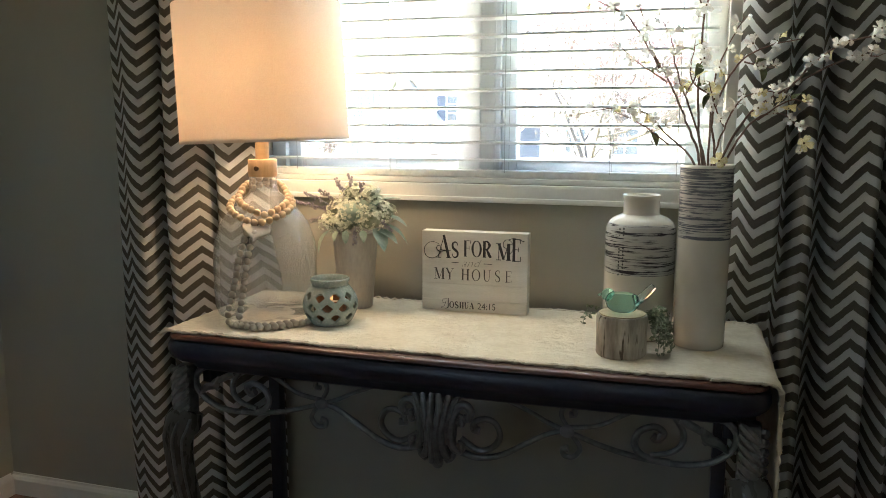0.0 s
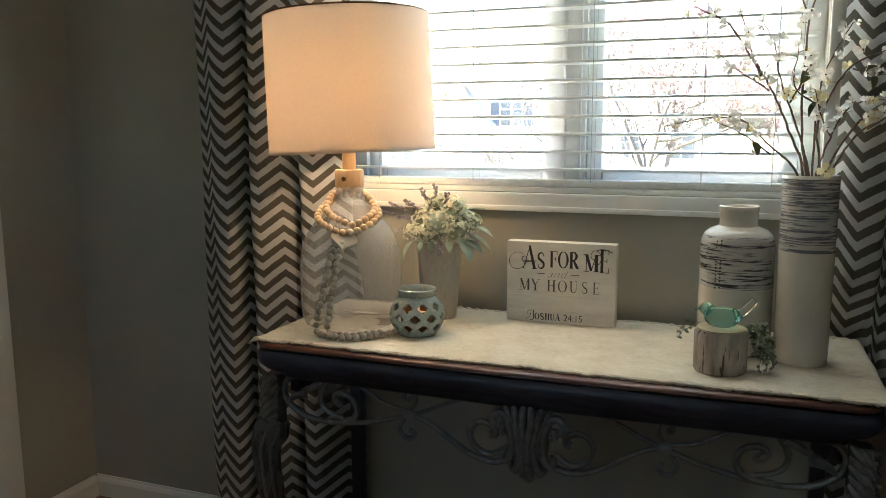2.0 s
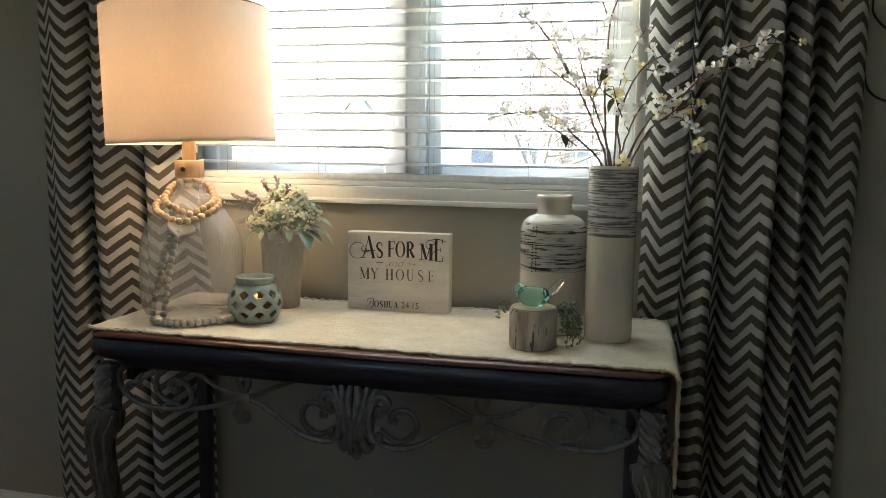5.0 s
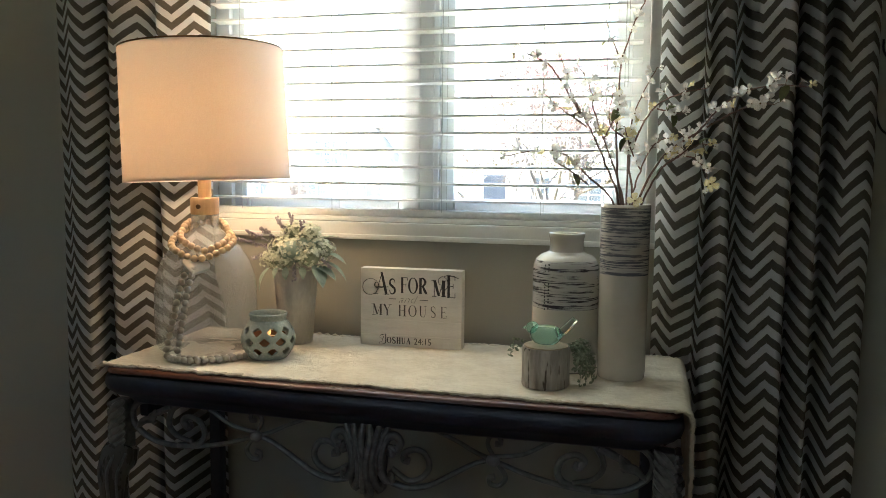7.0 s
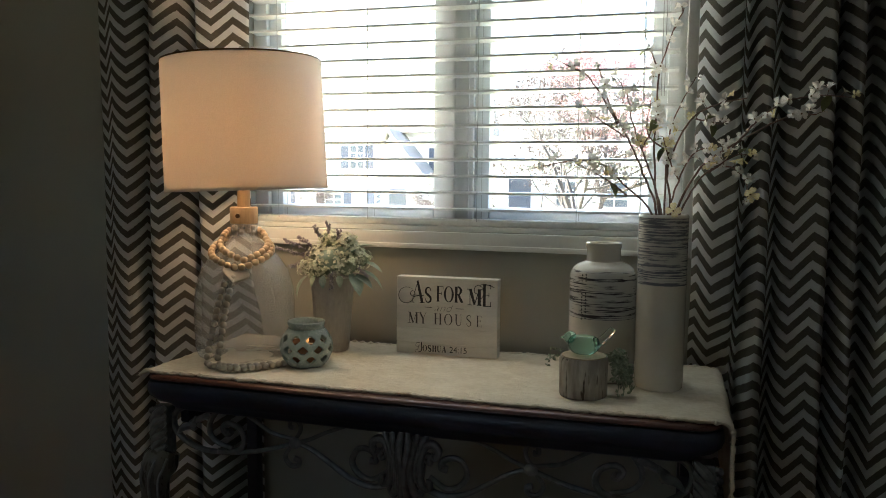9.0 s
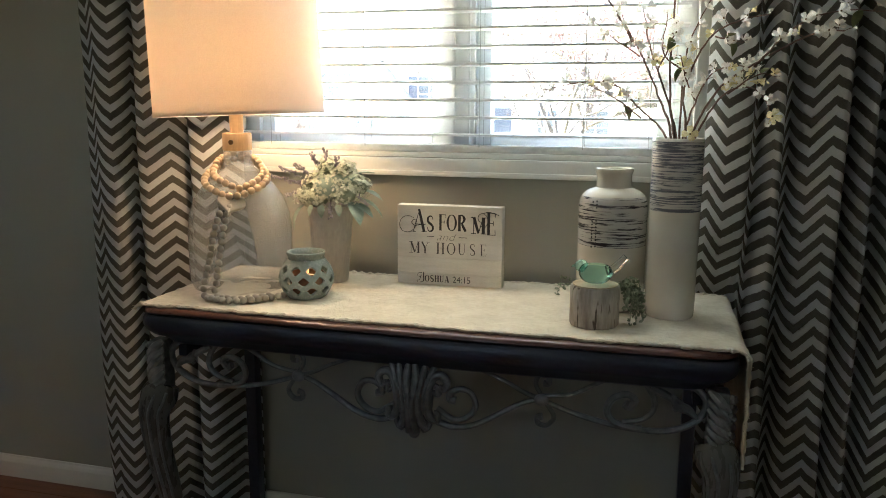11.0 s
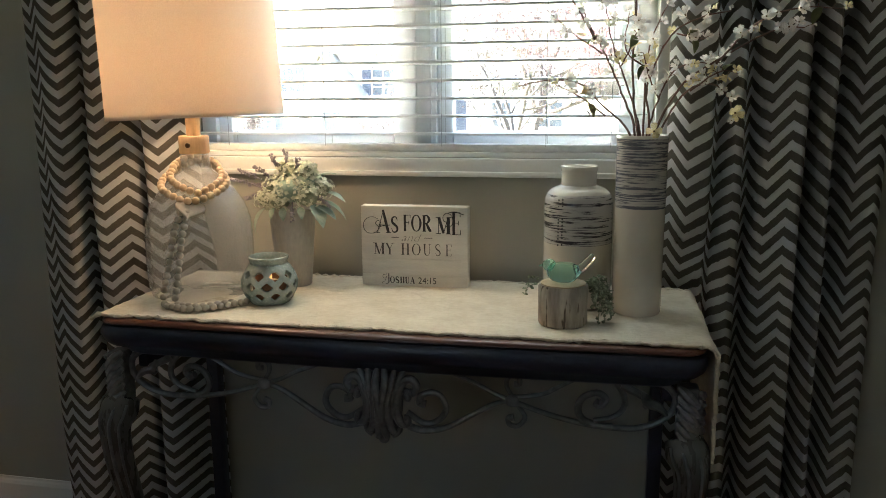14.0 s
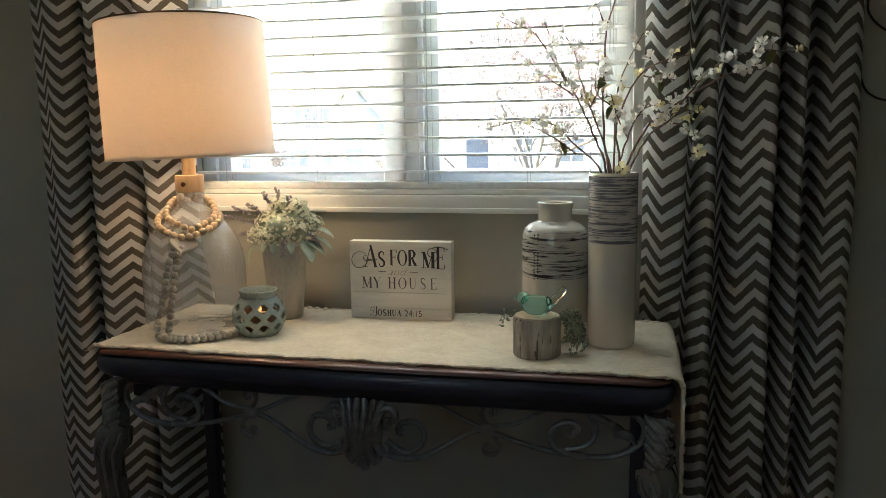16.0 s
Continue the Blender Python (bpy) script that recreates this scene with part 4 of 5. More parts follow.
def leaf_mesh(L, W, curl=0.3, bm=None, m=Matrix()):
    bm = bm or bmesh.new()
    n, rows = 7, []
    for i in range(n + 1):
        f = i / n
        w = W * math.sin(math.pi * f ** 0.8) ** 0.8 if 0 < f < 1 else W * 0.04
        z = curl * L * (f - f * f * 1.6)
        rows.append([bm.verts.new(m @ Vector((L * f, s * w, z + abs(s) * w * 0.25))) for s in (-1, 0, 1)])
    for a, b in zip(rows, rows[1:]):
        for k in range(2):
            bm.faces.new((a[k], a[k + 1], b[k + 1], b[k]))
    return bm


sage = part("sage_leaf", leaf_mesh(0.062, 0.015, 0.25), SAGE, bouquet)
sage.matrix_basis = pose(0.045, -0.02, 0.03, 0, 20, -15)
for x, y, z, ry, rz, s in ((0.05, -0.03, 0.035, 45, -40, 1.0), (0.055, 0.0, 0.04, 35, 10, 1.1), (0.03, -0.045, 0.030, 50, -60, 0.5), (-0.045, -0.03, 0.025, 60, 215, 1.0), (-0.02, -0.05, 0.028, 60, 250, 0.45), (0.035, 0.01, 0.085, -20, 15, 0.9), (0.02, -0.02, 0.095, -40, 60, 0.8), (0.06, -0.01, 0.06, 15, -5, 0.9), (-0.03, 0.02, 0.05, 0, 150, 0.9), (0.0, -0.055, 0.03, 75, 280, 0.5)):
    part_copy(sage, pose(x, y, z, 0, ry, rz) @ Matrix.Scale(s, 4))
for tip, base in (((-0.008, -0.015, 0.152), (0, 0, 0.05)), ((-0.03, -0.03, 0.142), (-0.01, 0, 0.05)), ((-0.095, -0.035, 0.108), (-0.02, 0, 0.04)), ((-0.125, -0.04, 0.090), (-0.02, -0.01, 0.04)), ((-0.085, -0.03, 0.045), (-0.02, -0.01, 0.03)), ((-0.06, -0.04, 0.118), (-0.02, 0, 0.04)), ((0.085, -0.03, 0.028), (0.03, -0.01, 0.05)), ((0.02, -0.02, 0.135), (0.01, 0, 0.05)), ((-0.085, -0.02, 0.075), (-0.02, 0, 0.04)), ((0.02, -0.06, 0.0), (0.01, -0.03, 0.04))):
    b, t = Vector(base), Vector(tip)
    P = smooth_path([b, b.lerp(t, 0.55) + Vector((0, 0, 0.012)), t], 8)
    bm = tube(P, 0.0011, 5)
    for i in range(9, len(P)):
        for s in range(3):
            o = Vector((rng.uniform(-1, 1), rng.uniform(-1, 1), rng.uniform(-1, 1))) * 0.004
            blob(P[i] + o, (0.0023, 0.0023, 0.0032), bm, 1)
    part("lavender_sprig", bm, LAVENDER, bouquet)

bouquet.scale = (1.32, 1.24, 1.12)

# ---------------------------------------------------------------- sign
SW, SH, SD = 0.278, 0.209, 0.036
sign = thing("wooden_sign", (0.0035, -0.084, ZT), "white-washed wooden box sign with dark scripture lettering", "sign", turn=0.8)
for z0, z1 in ((0.0, 0.030), (0.0304, 0.072), (0.0724, SH)):
    part("plank", box(-SW / 2, SW / 2, -SD / 2, SD / 2, z0, z1, 0.0008, 1), SIGN_WHITE, sign, smooth=False)


def lettering(body, x, z, width, height, mat, shear=0.0, name="lettering", thin=0.0):
    cu = bpy.data.curves.new(name, "FONT")
    cu.body, cu.align_x, cu.size, cu.extrude, cu.shear = body, "CENTER", 1.0, 0.0, shear
    cu.offset = -thin
    tmp = new("tmp", cu)
    bpy.context.view_layer.update()
    me = bpy.data.meshes.new_from_object(tmp.evaluated_get(bpy.context.evaluated_depsgraph_get()))
    bpy.data.objects.remove(tmp)
    co = np.array([v.co for v in me.vertices])
    lo, hi = co.min(0), co.max(0)
    sx, sy = width / (hi[0] - lo[0]), height / (hi[1] - lo[1])
    for v in me.vertices:
        v.co = ((v.co.x - (lo[0] + hi[0]) / 2) * sx, 0, (v.co.y - lo[1]) * sy)
    me.materials.append(mat)
    ob = new(name, me)
    ob.parent = sign
    ob.location = (x, -SD / 2 - 0.0006, z)
    return ob


def glyph(ch, x, z, w, h, mat, weight=0.30):
    """A capital of thick and thin brush strokes with serifs; w and h are its size, weight the stem's share of the width."""
    K, N = weight, 0.26 * weight          # stem and hairline widths, as shares of the letter's width
    ln = []                               # (points, width at start, middle, end)
    foot = lambda cx, cz: ln.append(([(cx - 0.19, cz), (cx + 0.19, cz)], N * 0.9, N * 0.9, N * 0.9))
    stem = lambda cx, k=K: ln.append(([(cx, 0), (cx, 1)], k, k, k))
    hair = lambda *p: ln.append((list(p), N, N, N))
    if ch in "FE":
        stem(0.24); hair((0.06, 0.985), (0.95, 0.985)); hair((0.24, 0.53), (0.74, 0.53)); hair((0.93, 0.985), (0.93, 0.80)); hair((0.74, 0.63), (0.74, 0.43))
        if ch == "E":
            hair((0.06, 0.015), (0.97, 0.015)); hair((0.95, 0.015), (0.95, 0.22))
        else:
            foot(0.24, 0.015)
    elif ch == "H":
        stem(0.2); stem(0.8); hair((0.2, 0.52), (0.8, 0.52))
        for cx in (0.2, 0.8):
            foot(cx, 0.015); foot(cx, 0.985)
    elif ch == "M":
        stem(0.12, N); stem(0.88)
        ln.append(([(0.13, 1), (0.5, 0.04)], K * 0.9, K * 0.9, K * 0.7)); hair((0.5, 0.04), (0.87, 1))
        for cx, cz in ((0.12, 0.015), (0.88, 0.015), (0.08, 0.985), (0.94, 0.985)):
            foot(cx, cz)
    elif ch == "Y":
        ln.append(([(0.12, 1), (0.5, 0.46)], K, K, K)); hair((0.88, 1), (0.5, 0.46)); ln.append(([(0.5, 0.5), (0.5, 0)], K, K, K))
        foot(0.5, 0.015); foot(0.12, 0.985); foot(0.88, 0.985)
    elif ch == "U":
        ln.append(([(0.2, 1), (0.2, 0.34), (0.3, 0.08), (0.5, 0.02), (0.7, 0.08), (0.8, 0.34), (0.8, 1)], K, N * 1.6, N)); foot(0.2, 0.985); foot(0.8, 0.985)
    elif ch == "O":
        for sx in (-1, 1):
            ln.append(([(0.5 + sx * 0.44 * math.sin(math.pi * i / 8), 0.5 + 0.49 * math.cos(math.pi * i / 8)) for i in range(9)], N, K, N))
    elif ch == "R":
        stem(0.24); ln.append(([(0.24, 0.985), (0.58, 0.97), (0.80, 0.76), (0.60, 0.53), (0.24, 0.50)], N, K, N)); ln.append(([(0.48, 0.52), (0.70, 0.25), (0.92, 0.02)], K * 0.7, K, K)); foot(0.24, 0.015); hair((0.06, 0.985), (0.3, 0.985)); hair((0.84, 0.015), (1.04, 0.015))
    elif ch == "S":
        ln.append(([(0.84, 0.76), (0.72, 0.94), (0.46, 0.985), (0.20, 0.86), (0.22, 0.64), (0.50, 0.50), (0.80, 0.34), (0.80, 0.12), (0.52, 0.015), (0.26, 0.06), (0.12, 0.26)], N, K * 1.1, N))
    elif ch == "A":
        hair((0.56, 1), (0.10, 0)); ln.append(([(0.52, 1), (0.88, 0)], K * 0.8, K, K)); hair((0.22, 0.34), (0.76, 0.34)); foot(0.10, 0.015); foot(0.88, 0.015)
    bm = bmesh.new()
    for layer, (pts, a, m, e) in enumerate(ln):
        P = smooth_path([((px - 0.5) * w, 0, pz * h) for px, pz in pts], 5 if len(pts) > 2 else 2)
        last = None
        for i, p in enumerate(P):
            f = i / (len(P) - 1)
            d = (P[min(i + 1, len(P) - 1)] - P[max(i - 1, 0)]).normalized()
            wd = w * ((a + (m - a) * 2 * f) if f < 0.5 else (m + (e - m) * (2 * f - 1))) / 2
            n = Vector((-d.z, 0, d.x)) * wd
            off = Vector((0, -0.00004 * layer, 0))
            now = (bm.verts.new(p + n + off), bm.verts.new(p - n + off))
            if last:
                bm.faces.new((last[0], last[1], now[1], now[0]))
            last = now
    bmesh.ops.recalc_face_normals(bm, faces=bm.faces)
    ob = part("lettering", bm, mat, sign, smooth=False)
    ob.location = (x, -SD / 2 - 0.0006, z)
    return ob


INK_SOFT = surface("sign_soft_ink", (0.055, 0.046, 0.042), (0.105, 0.092, 0.084), 0.7, 40, 260, relief=0.1)
for ch, x, z, w, h in (("A", -0.0810, 0.139, 0.038, 0.060), ("S", -0.0500, 0.141, 0.021, 0.041), ("F", -0.0175, 0.145, 0.0205, 0.042), ("O", 0.007, 0.145, 0.0245, 0.042), ("R", 0.0335, 0.145, 0.0235, 0.042), ("M", 0.0775, 0.140, 0.033, 0.043), ("E", 0.1100, 0.138, 0.024, 0.058)):
    glyph(ch, x, z, w, h, INK, 0.19 if ch == "A" else 0.25 if ch in "MO" else 0.29)
lettering("and", -0.006, 0.119, 0.052, 0.019, INK_GREY, 0.4, thin=0.022)
for ch, x, w in (("M", -0.092, 0.026), ("Y", -0.064, 0.022), ("H", -0.0225, 0.0225), ("O", 0.0060, 0.0215), ("U", 0.0345, 0.0215), ("S", 0.0625, 0.0165), ("E", 0.0905, 0.0170)):
    glyph(ch, x, 0.083, w, 0.030, INK_SOFT, 0.18)
lettering("J", -0.072, 0.005, 0.011, 0.028, INK_SOFT, thin=0.025)
for k, ch in enumerate("OSHUA"):
    glyph(ch, -0.0585 + 0.0133 * k, 0.008, 0.0112, 0.017, INK_SOFT, 0.32)
lettering("24:15", 0.034, 0.008, 0.047, 0.017, INK_SOFT)
for x0, x1 in ((-0.059, -0.040), (0.026, 0.048)):
    part("dash", box(x0, x1, -SD / 2 - 0.001, -SD / 2 - 0.0003, 0.1275, 0.1290), INK, sign, smooth=False)
for r, pts in ((0.0013, [(-0.062, 0.160), (-0.078, 0.158), (-0.092, 0.156), (-0.100, 0.163), (-0.095, 0.171), (-0.087, 0.166), (-0.090, 0.152), (-0.104, 0.139), (-0.122, 0.139), (-0.132, 0.151), (-0.131, 0.167), (-0.120, 0.178), (-0.106, 0.180), (-0.094, 0.175)]),
               (0.0013, [(0.084, 0.160), (0.094, 0.158), (0.101, 0.170), (0.098, 0.187), (0.086, 0.193), (0.077, 0.186), (0.078, 0.174), (0.088, 0.171), (0.092, 0.179)]), (0.0013, [(0.090, 0.194), (0.106, 0.197), (0.130, 0.190)]),
               (0.0009, [(-0.072, 0.031), (-0.082, 0.029), (-0.084, 0.022), (-0.077, 0.020), (-0.074, 0.025), (-0.079, 0.012), (-0.086, 0.009), (-0.084, 0.005)])):
    part("flourish", tube(smooth_path([(x, -SD / 2 - 0.0004, z) for x, z in pts], 8), r, 5, flat=0.4), INK, sign)

# ---------------------------------------------------------------- jar, tall vase
jar = thing("ceramic_jar", (0.420, -0.195, ZT), "cream ceramic bottle vase with black brushed bands", "vase")
part("body", lathe([(0, 0), (0.070, 0), (0.076, 0.004), (0.0785, 0.015), (0.0785, 0.234), (0.0765, 0.251), (0.0705, 0.264), (0.060, 0.273), (0.047, 0.278), (0.0415, 0.281), (0.0400, 0.286), (0.0398, 0.310), (0.0415, 0.314), (0.0428, 0.319), (0.0418, 0.324), (0.0385, 0.3255), (0.0350, 0.322), (0.0345, 0.28), (0.06, 0.25), (0.072, 0.2), (0.072, 0.02), (0, 0.012)], 72), JAR_GLAZE, jar)
dots = None
for col in range(2):
    for k in range(15):
        z = 0.15 + 0.0073 * k + 0.002 * col
        a = radians(-122 + 7.5 * col)
        if dots is None:
            dots = part("painted_dash", blob((0, 0, 0), (0.0022, 0.0007, 0.0028), sub=1), INK, jar)
        o = dots if (col, k) == (0, 0) else part_copy(dots)
        r = 0.0786 if z < 0.215 else 0.0775
        o.matrix_basis = pose(r * math.cos(a), r * math.sin(a), z, random.uniform(-10, 10), random.uniform(-25, 25), math.degrees(a) + 90)

tall = thing("tall_vase", (0.556, -0.250, ZT), "tall cream cylinder vase with grey brushed rings", "vase")
part("body", lathe([(0, 0), (0.050, 0), (0.0525, 0.003), (0.054, 0.02), (0.0545, 0.2), (0.055, 0.390), (0.0505, 0.390), (0.0495, 0.2), (0.049, 0.01), (0, 0.008)], 72), TALL_GLAZE, tall)
part("rim", lathe([(0.0551, 0.3905), (0.0553, 0.3945), (0.0535, 0.3975), (0.0515, 0.3965), (0.0505, 0.3905)], 72, closed=True), CERAMIC, tall)

# ---------------------------------------------------------------- blossom branches
def petal(bm, m, L=0.0172, W=0.0072):
    """A rounded, cupped petal with a notched tip."""
    rows = []
    for f, w, notch in ((0.0, 0.14, 0), (0.25, 0.55, 0), (0.5, 0.90, 0), (0.75, 1.0, 0), (0.93, 0.78, 0.05), (1.0, 0.42, 0.10)):
        z = L * (0.95 * f - 0.50 * f * f)
        rows.append([bm.verts.new(m @ Vector((L * (f - notch * (k == 0)), k * w * W, z + 0.22 * abs(k) * w * W))) for k in (-1, -0.5, 0, 0.5, 1)])
    for a, b in zip(rows, rows[1:]):
        for k in range(4):
            bm.faces.new((a[k], a[k + 1], b[k + 1], b[k]))


petal_bm, eye_bm = bmesh.new(), None
for k in range(4):
    petal(petal_bm, Matrix.Rotation(math.pi * k / 2 + 0.12 * (k % 2), 4, "Z") @ Matrix.Rotation(0.16 * (k % 3 - 1), 4, "Y"))


def branch(stems, label, seed, density=1.0, leaves=0):
    """One silk spray: stems are (y offset, thickness, points in x and z); blossoms sit along the outer parts."""
    rng = random.Random(seed)
    ob = thing("blossom_branch", (0.556, -0.250, 1.197), label, "artificial branch", "blossom branches in the tall vase")
    o0 = Vector((0.556, -0.250, 1.197))
    for n, (ys, r, pts) in enumerate(stems):
        P = [Vector((x, -0.25 + ys * (i / (len(pts) - 1)) ** 1.2 if not isinstance(ys, tuple) else ys[0] + (ys[1] - ys[0]) * i / (len(pts) - 1), z)) - o0 for i, (x, z) in enumerate(pts)]
        if n == 0:
            P[0:0] = [Vector((P[0].x * 0.35, 0.0, -0.12))]
        S = smooth_path(P, 8)
        S = [p + Vector((noise.noise((p.x * 60, p.z * 60, seed)), noise.noise((p.x * 60, 4, p.z * 60)), 0)) * 0.003 for p in S]
        part("twig", tube(S, lambda f: r * 1.25 * (1 - 0.6 * f), 6), STEM, ob)
        lens = len(S)
        start = 0.45 if n == 0 else 0.2
        i = int(lens * start)
        gap = 0
        while i < lens:
            if gap <= 0 or i == lens - 1:
                p = S[i]
                d = (S[min(i + 1, lens - 1)] - S[max(i - 1, 0)]).normalized()
                out = (Vector((rng.gauss(0, 1), rng.gauss(0, 1) - 0.9, rng.gauss(0, 0.8) + 0.4))).normalized()
                c = p + out * rng.uniform(0.006, 0.014)
                part("twiglet", tube([p, p.lerp(c, 0.6) + Vector((0, 0, 0.001)), c], 0.0008, 4), STEM, ob)
                size = rng.uniform(0.58, 1.02) * (0.55 if i == lens - 1 else 1)
                m = Matrix.Translation(c) @ out.to_track_quat("Z", "Y").to_matrix().to_4x4() @ Matrix.Rotation(rng.uniform(0, 6), 4, "Z") @ Matrix.Diagonal((size, size, size * rng.uniform(0.6, 1.8), 1))
                global BLOOM
                if BLOOM is None:
                    b = part("blossom", petal_bm.copy(), PETAL, ob)
                    BLOOM = [b, None, None]
                    ye = part("blossom", petal_bm.copy(), PETAL_YELLOW, ob)
                    ye.matrix_basis = pose(0.02, -0.058, 0.012, 80, 0, 10)
                    BLOOM[1] = ye
                    e = part("flower_eye", blob((0, 0, 0.003), (0.0022, 0.0022, 0.0025), sub=1), POLLEN, b)
                    BLOOM[2] = e
                    part_copy(e, Matrix(), ye)
                    b.matrix_basis = m
                else:
                    b = part_copy(BLOOM[1] if rng.random() < 0.09 else BLOOM[0], m, ob)
                    part_copy(BLOOM[2], Matrix(), b)
                gap = rng.uniform(1.7, 4.0) / density
            gap -= 1
            i += 1
    for k in range(leaves):
        p = S[int(rng.uniform(0.3, 0.9) * (len(S) - 1))]
        l = part("leaf", leaf_mesh(0.034, 0.010, 0.3), LEAF, ob)
        l.matrix_basis = Matrix.Translation(p) @ pose(0, 0, 0, rng.uniform(-60, 60), rng.uniform(-40, 70), rng.uniform(0, 360))
    return ob


BLOOM = None
LBL = "brown wire branch with white silk blossoms in the tall vase"
branch([(-0.02, 0.0026, [(0.540, 1.200), (0.513, 1.278), (0.468, 1.377), (0.429, 1.445), (0.403, 1.532)]), ((-0.26, -0.30), 0.0020, [(0.450, 1.401), (0.387, 1.500), (0.347, 1.525), (0.302, 1.548)]), ((-0.26, -0.22), 0.0018, [(0.467, 1.371), (0.404, 1.415), (0.343, 1.469)])], LBL, 1, 1.0, 1)
branch([(-0.05, 0.0024, [(0.528, 1.200), (0.466, 1.265), (0.422, 1.308), (0.353, 1.317), (0.271, 1.301)]), ((-0.28, -0.31), 0.0018, [(0.474, 1.241), (0.418, 1.283), (0.362, 1.311)])], LBL, 2, 1.2, 1)
branch([(0.05, 0.0026, [(0.546, 1.200), (0.532, 1.290), (0.533, 1.489), (0.552, 1.580), (0.583, 1.661)]), ((-0.22, -0.24), 0.0018, [(0.533, 1.520), (0.503, 1.597)])], LBL, 3, 1.0, 1)
branch([(0.01, 0.0022, [(0.556, 1.200), (0.559, 1.352), (0.575, 1.425), (0.613, 1.502)]), ((-0.25, -0.22), 0.0018, [(0.558, 1.34), (0.515, 1.38), (0.519, 1.458)])], LBL, 4, 1.0, 2)
branch([(-0.05, 0.0024, [(0.570, 1.200), (0.561, 1.303), (0.604, 1.405), (0.660, 1.439), (0.717, 1.450)]), ((-0.27, -0.30), 0.0016, [(0.615, 1.41), (0.65, 1.400), (0.668, 1.395)])], LBL, 5, 1.0, 2)
branch([(-0.13, 0.0026, [(0.582, 1.202), (0.628, 1.300), (0.704, 1.358), (0.798, 1.409), (0.840, 1.408)]), ((-0.33, -0.43), 0.0018, [(0.690, 1.345), (0.761, 1.422), (0.831, 1.443), (0.892, 1.436)])], LBL, 6, 1.2, 1)
branch([(-0.12, 0.0022, [(0.590, 1.200), (0.640, 1.290), (0.690, 1.305), (0.718, 1.275), (0.725, 1.232)]), ((-0.30, -0.34), 0.0016, [(0.645, 1.292), (0.70, 1.33), (0.735, 1.325)])], LBL, 7, 1.5, 1)
branch([(-0.06, 0.0022, [(0.550, 1.200), (0.520, 1.300), (0.486, 1.390), (0.470, 1.460), (0.448, 1.500)]), ((-0.28, -0.30), 0.0016, [(0.505, 1.345), (0.530, 1.400), (0.540, 1.440)])], LBL, 8, 1.1, 1)
branch([(-0.04, 0.0020, [(0.566, 1.200), (0.590, 1.290), (0.615, 1.335), (0.655, 1.350), (0.690, 1.345)]), ((-0.27, -0.30), 0.0016, [(0.585, 1.275), (0.560, 1.330), (0.550, 1.370)])], LBL, 9, 1.3, 1)
petal_bm.free()

# ---------------------------------------------------------------- log, glass bird, sprig
log = thing("wood_slice_stand", (0.398, -0.372, ZT), "short birch log standing on end", "log")
part("bark", lathe([(0, 0), (0.050, 0), (0.0525, 0.004), (0.053, 0.04), (0.052, 0.080), (0.0495, 0.087), (0, 0.087)], 64, wobble=0.05), BARK, log)
part("cut_face", lathe([(0, 0.0875), (0.047, 0.0875), (0.0475, 0.090), (0, 0.0905)], 48, wobble=0.03), END_GRAIN, log)

bird = thing("glass_bird", (0.400, -0.375, ZT + 0.0905), "small teal glass bird figurine on the log", "figurine")
bb = bmesh.new()
# plump body flattened below, a small head with a beak, and a wedge tail that lifts behind
blob((-0.002, 0, 0.024), (0.037, 0.027, 0.027), bb, 3)
for v in bb.verts:
    v.co.z = max(v.co.z, 0.0015 + 0.002 * noise.noise((v.co.x * 90, v.co.y * 90, 0)))
    if v.co.z > 0.040:
        v.co.z = 0.040 + (v.co.z - 0.040) * 0.45
bmesh.ops.smooth_vert(bb, verts=bb.verts, factor=0.5, use_axis_x=True, use_axis_y=True, use_axis_z=True)
part("glass_body", bb, BIRD_GLASS, bird, angle=80)
bb = blob((-0.032, 0, 0.037), (0.0150, 0.014, 0.0140), None, 3)
part("glass_head", bb, BIRD_GLASS, bird, angle=80)
bb = tube([Vector((-0.044, 0, 0.037)), Vector((-0.050, 0, 0.036)), Vector((-0.054, 0, 0.034))], lambda f: 0.0042 - 0.003 * f, 10)
part("glass_beak", bb, BIRD_GLASS, bird, angle=80)
bb = bmesh.new()
tube(smooth_path([(0.020, 0, 0.024), (0.036, 0, 0.034), (0.050, 0, 0.049), (0.060, 0, 0.061)], 6), lambda f: 0.0120 - 0.0035 * f, 12, bb, 0.6)
bmesh.ops.recalc_face_normals(bb, faces=bb.faces)
part("glass_tail", bb, BIRD_CLEAR, bird, "clear glass tail", angle=70)

sprig = thing("greenery_sprig", (0.398, -0.372, ZT), "dusty green trailing sprig tucked behind the log", "greenery")
rng = random.Random(21)
small = leaf_mesh(0.0105, 0.0036, 0.2)
leaf0 = part("sprig_leaf", small, MOSS, sprig)
leaf0.location = (0.06, 0.01, 0.05)
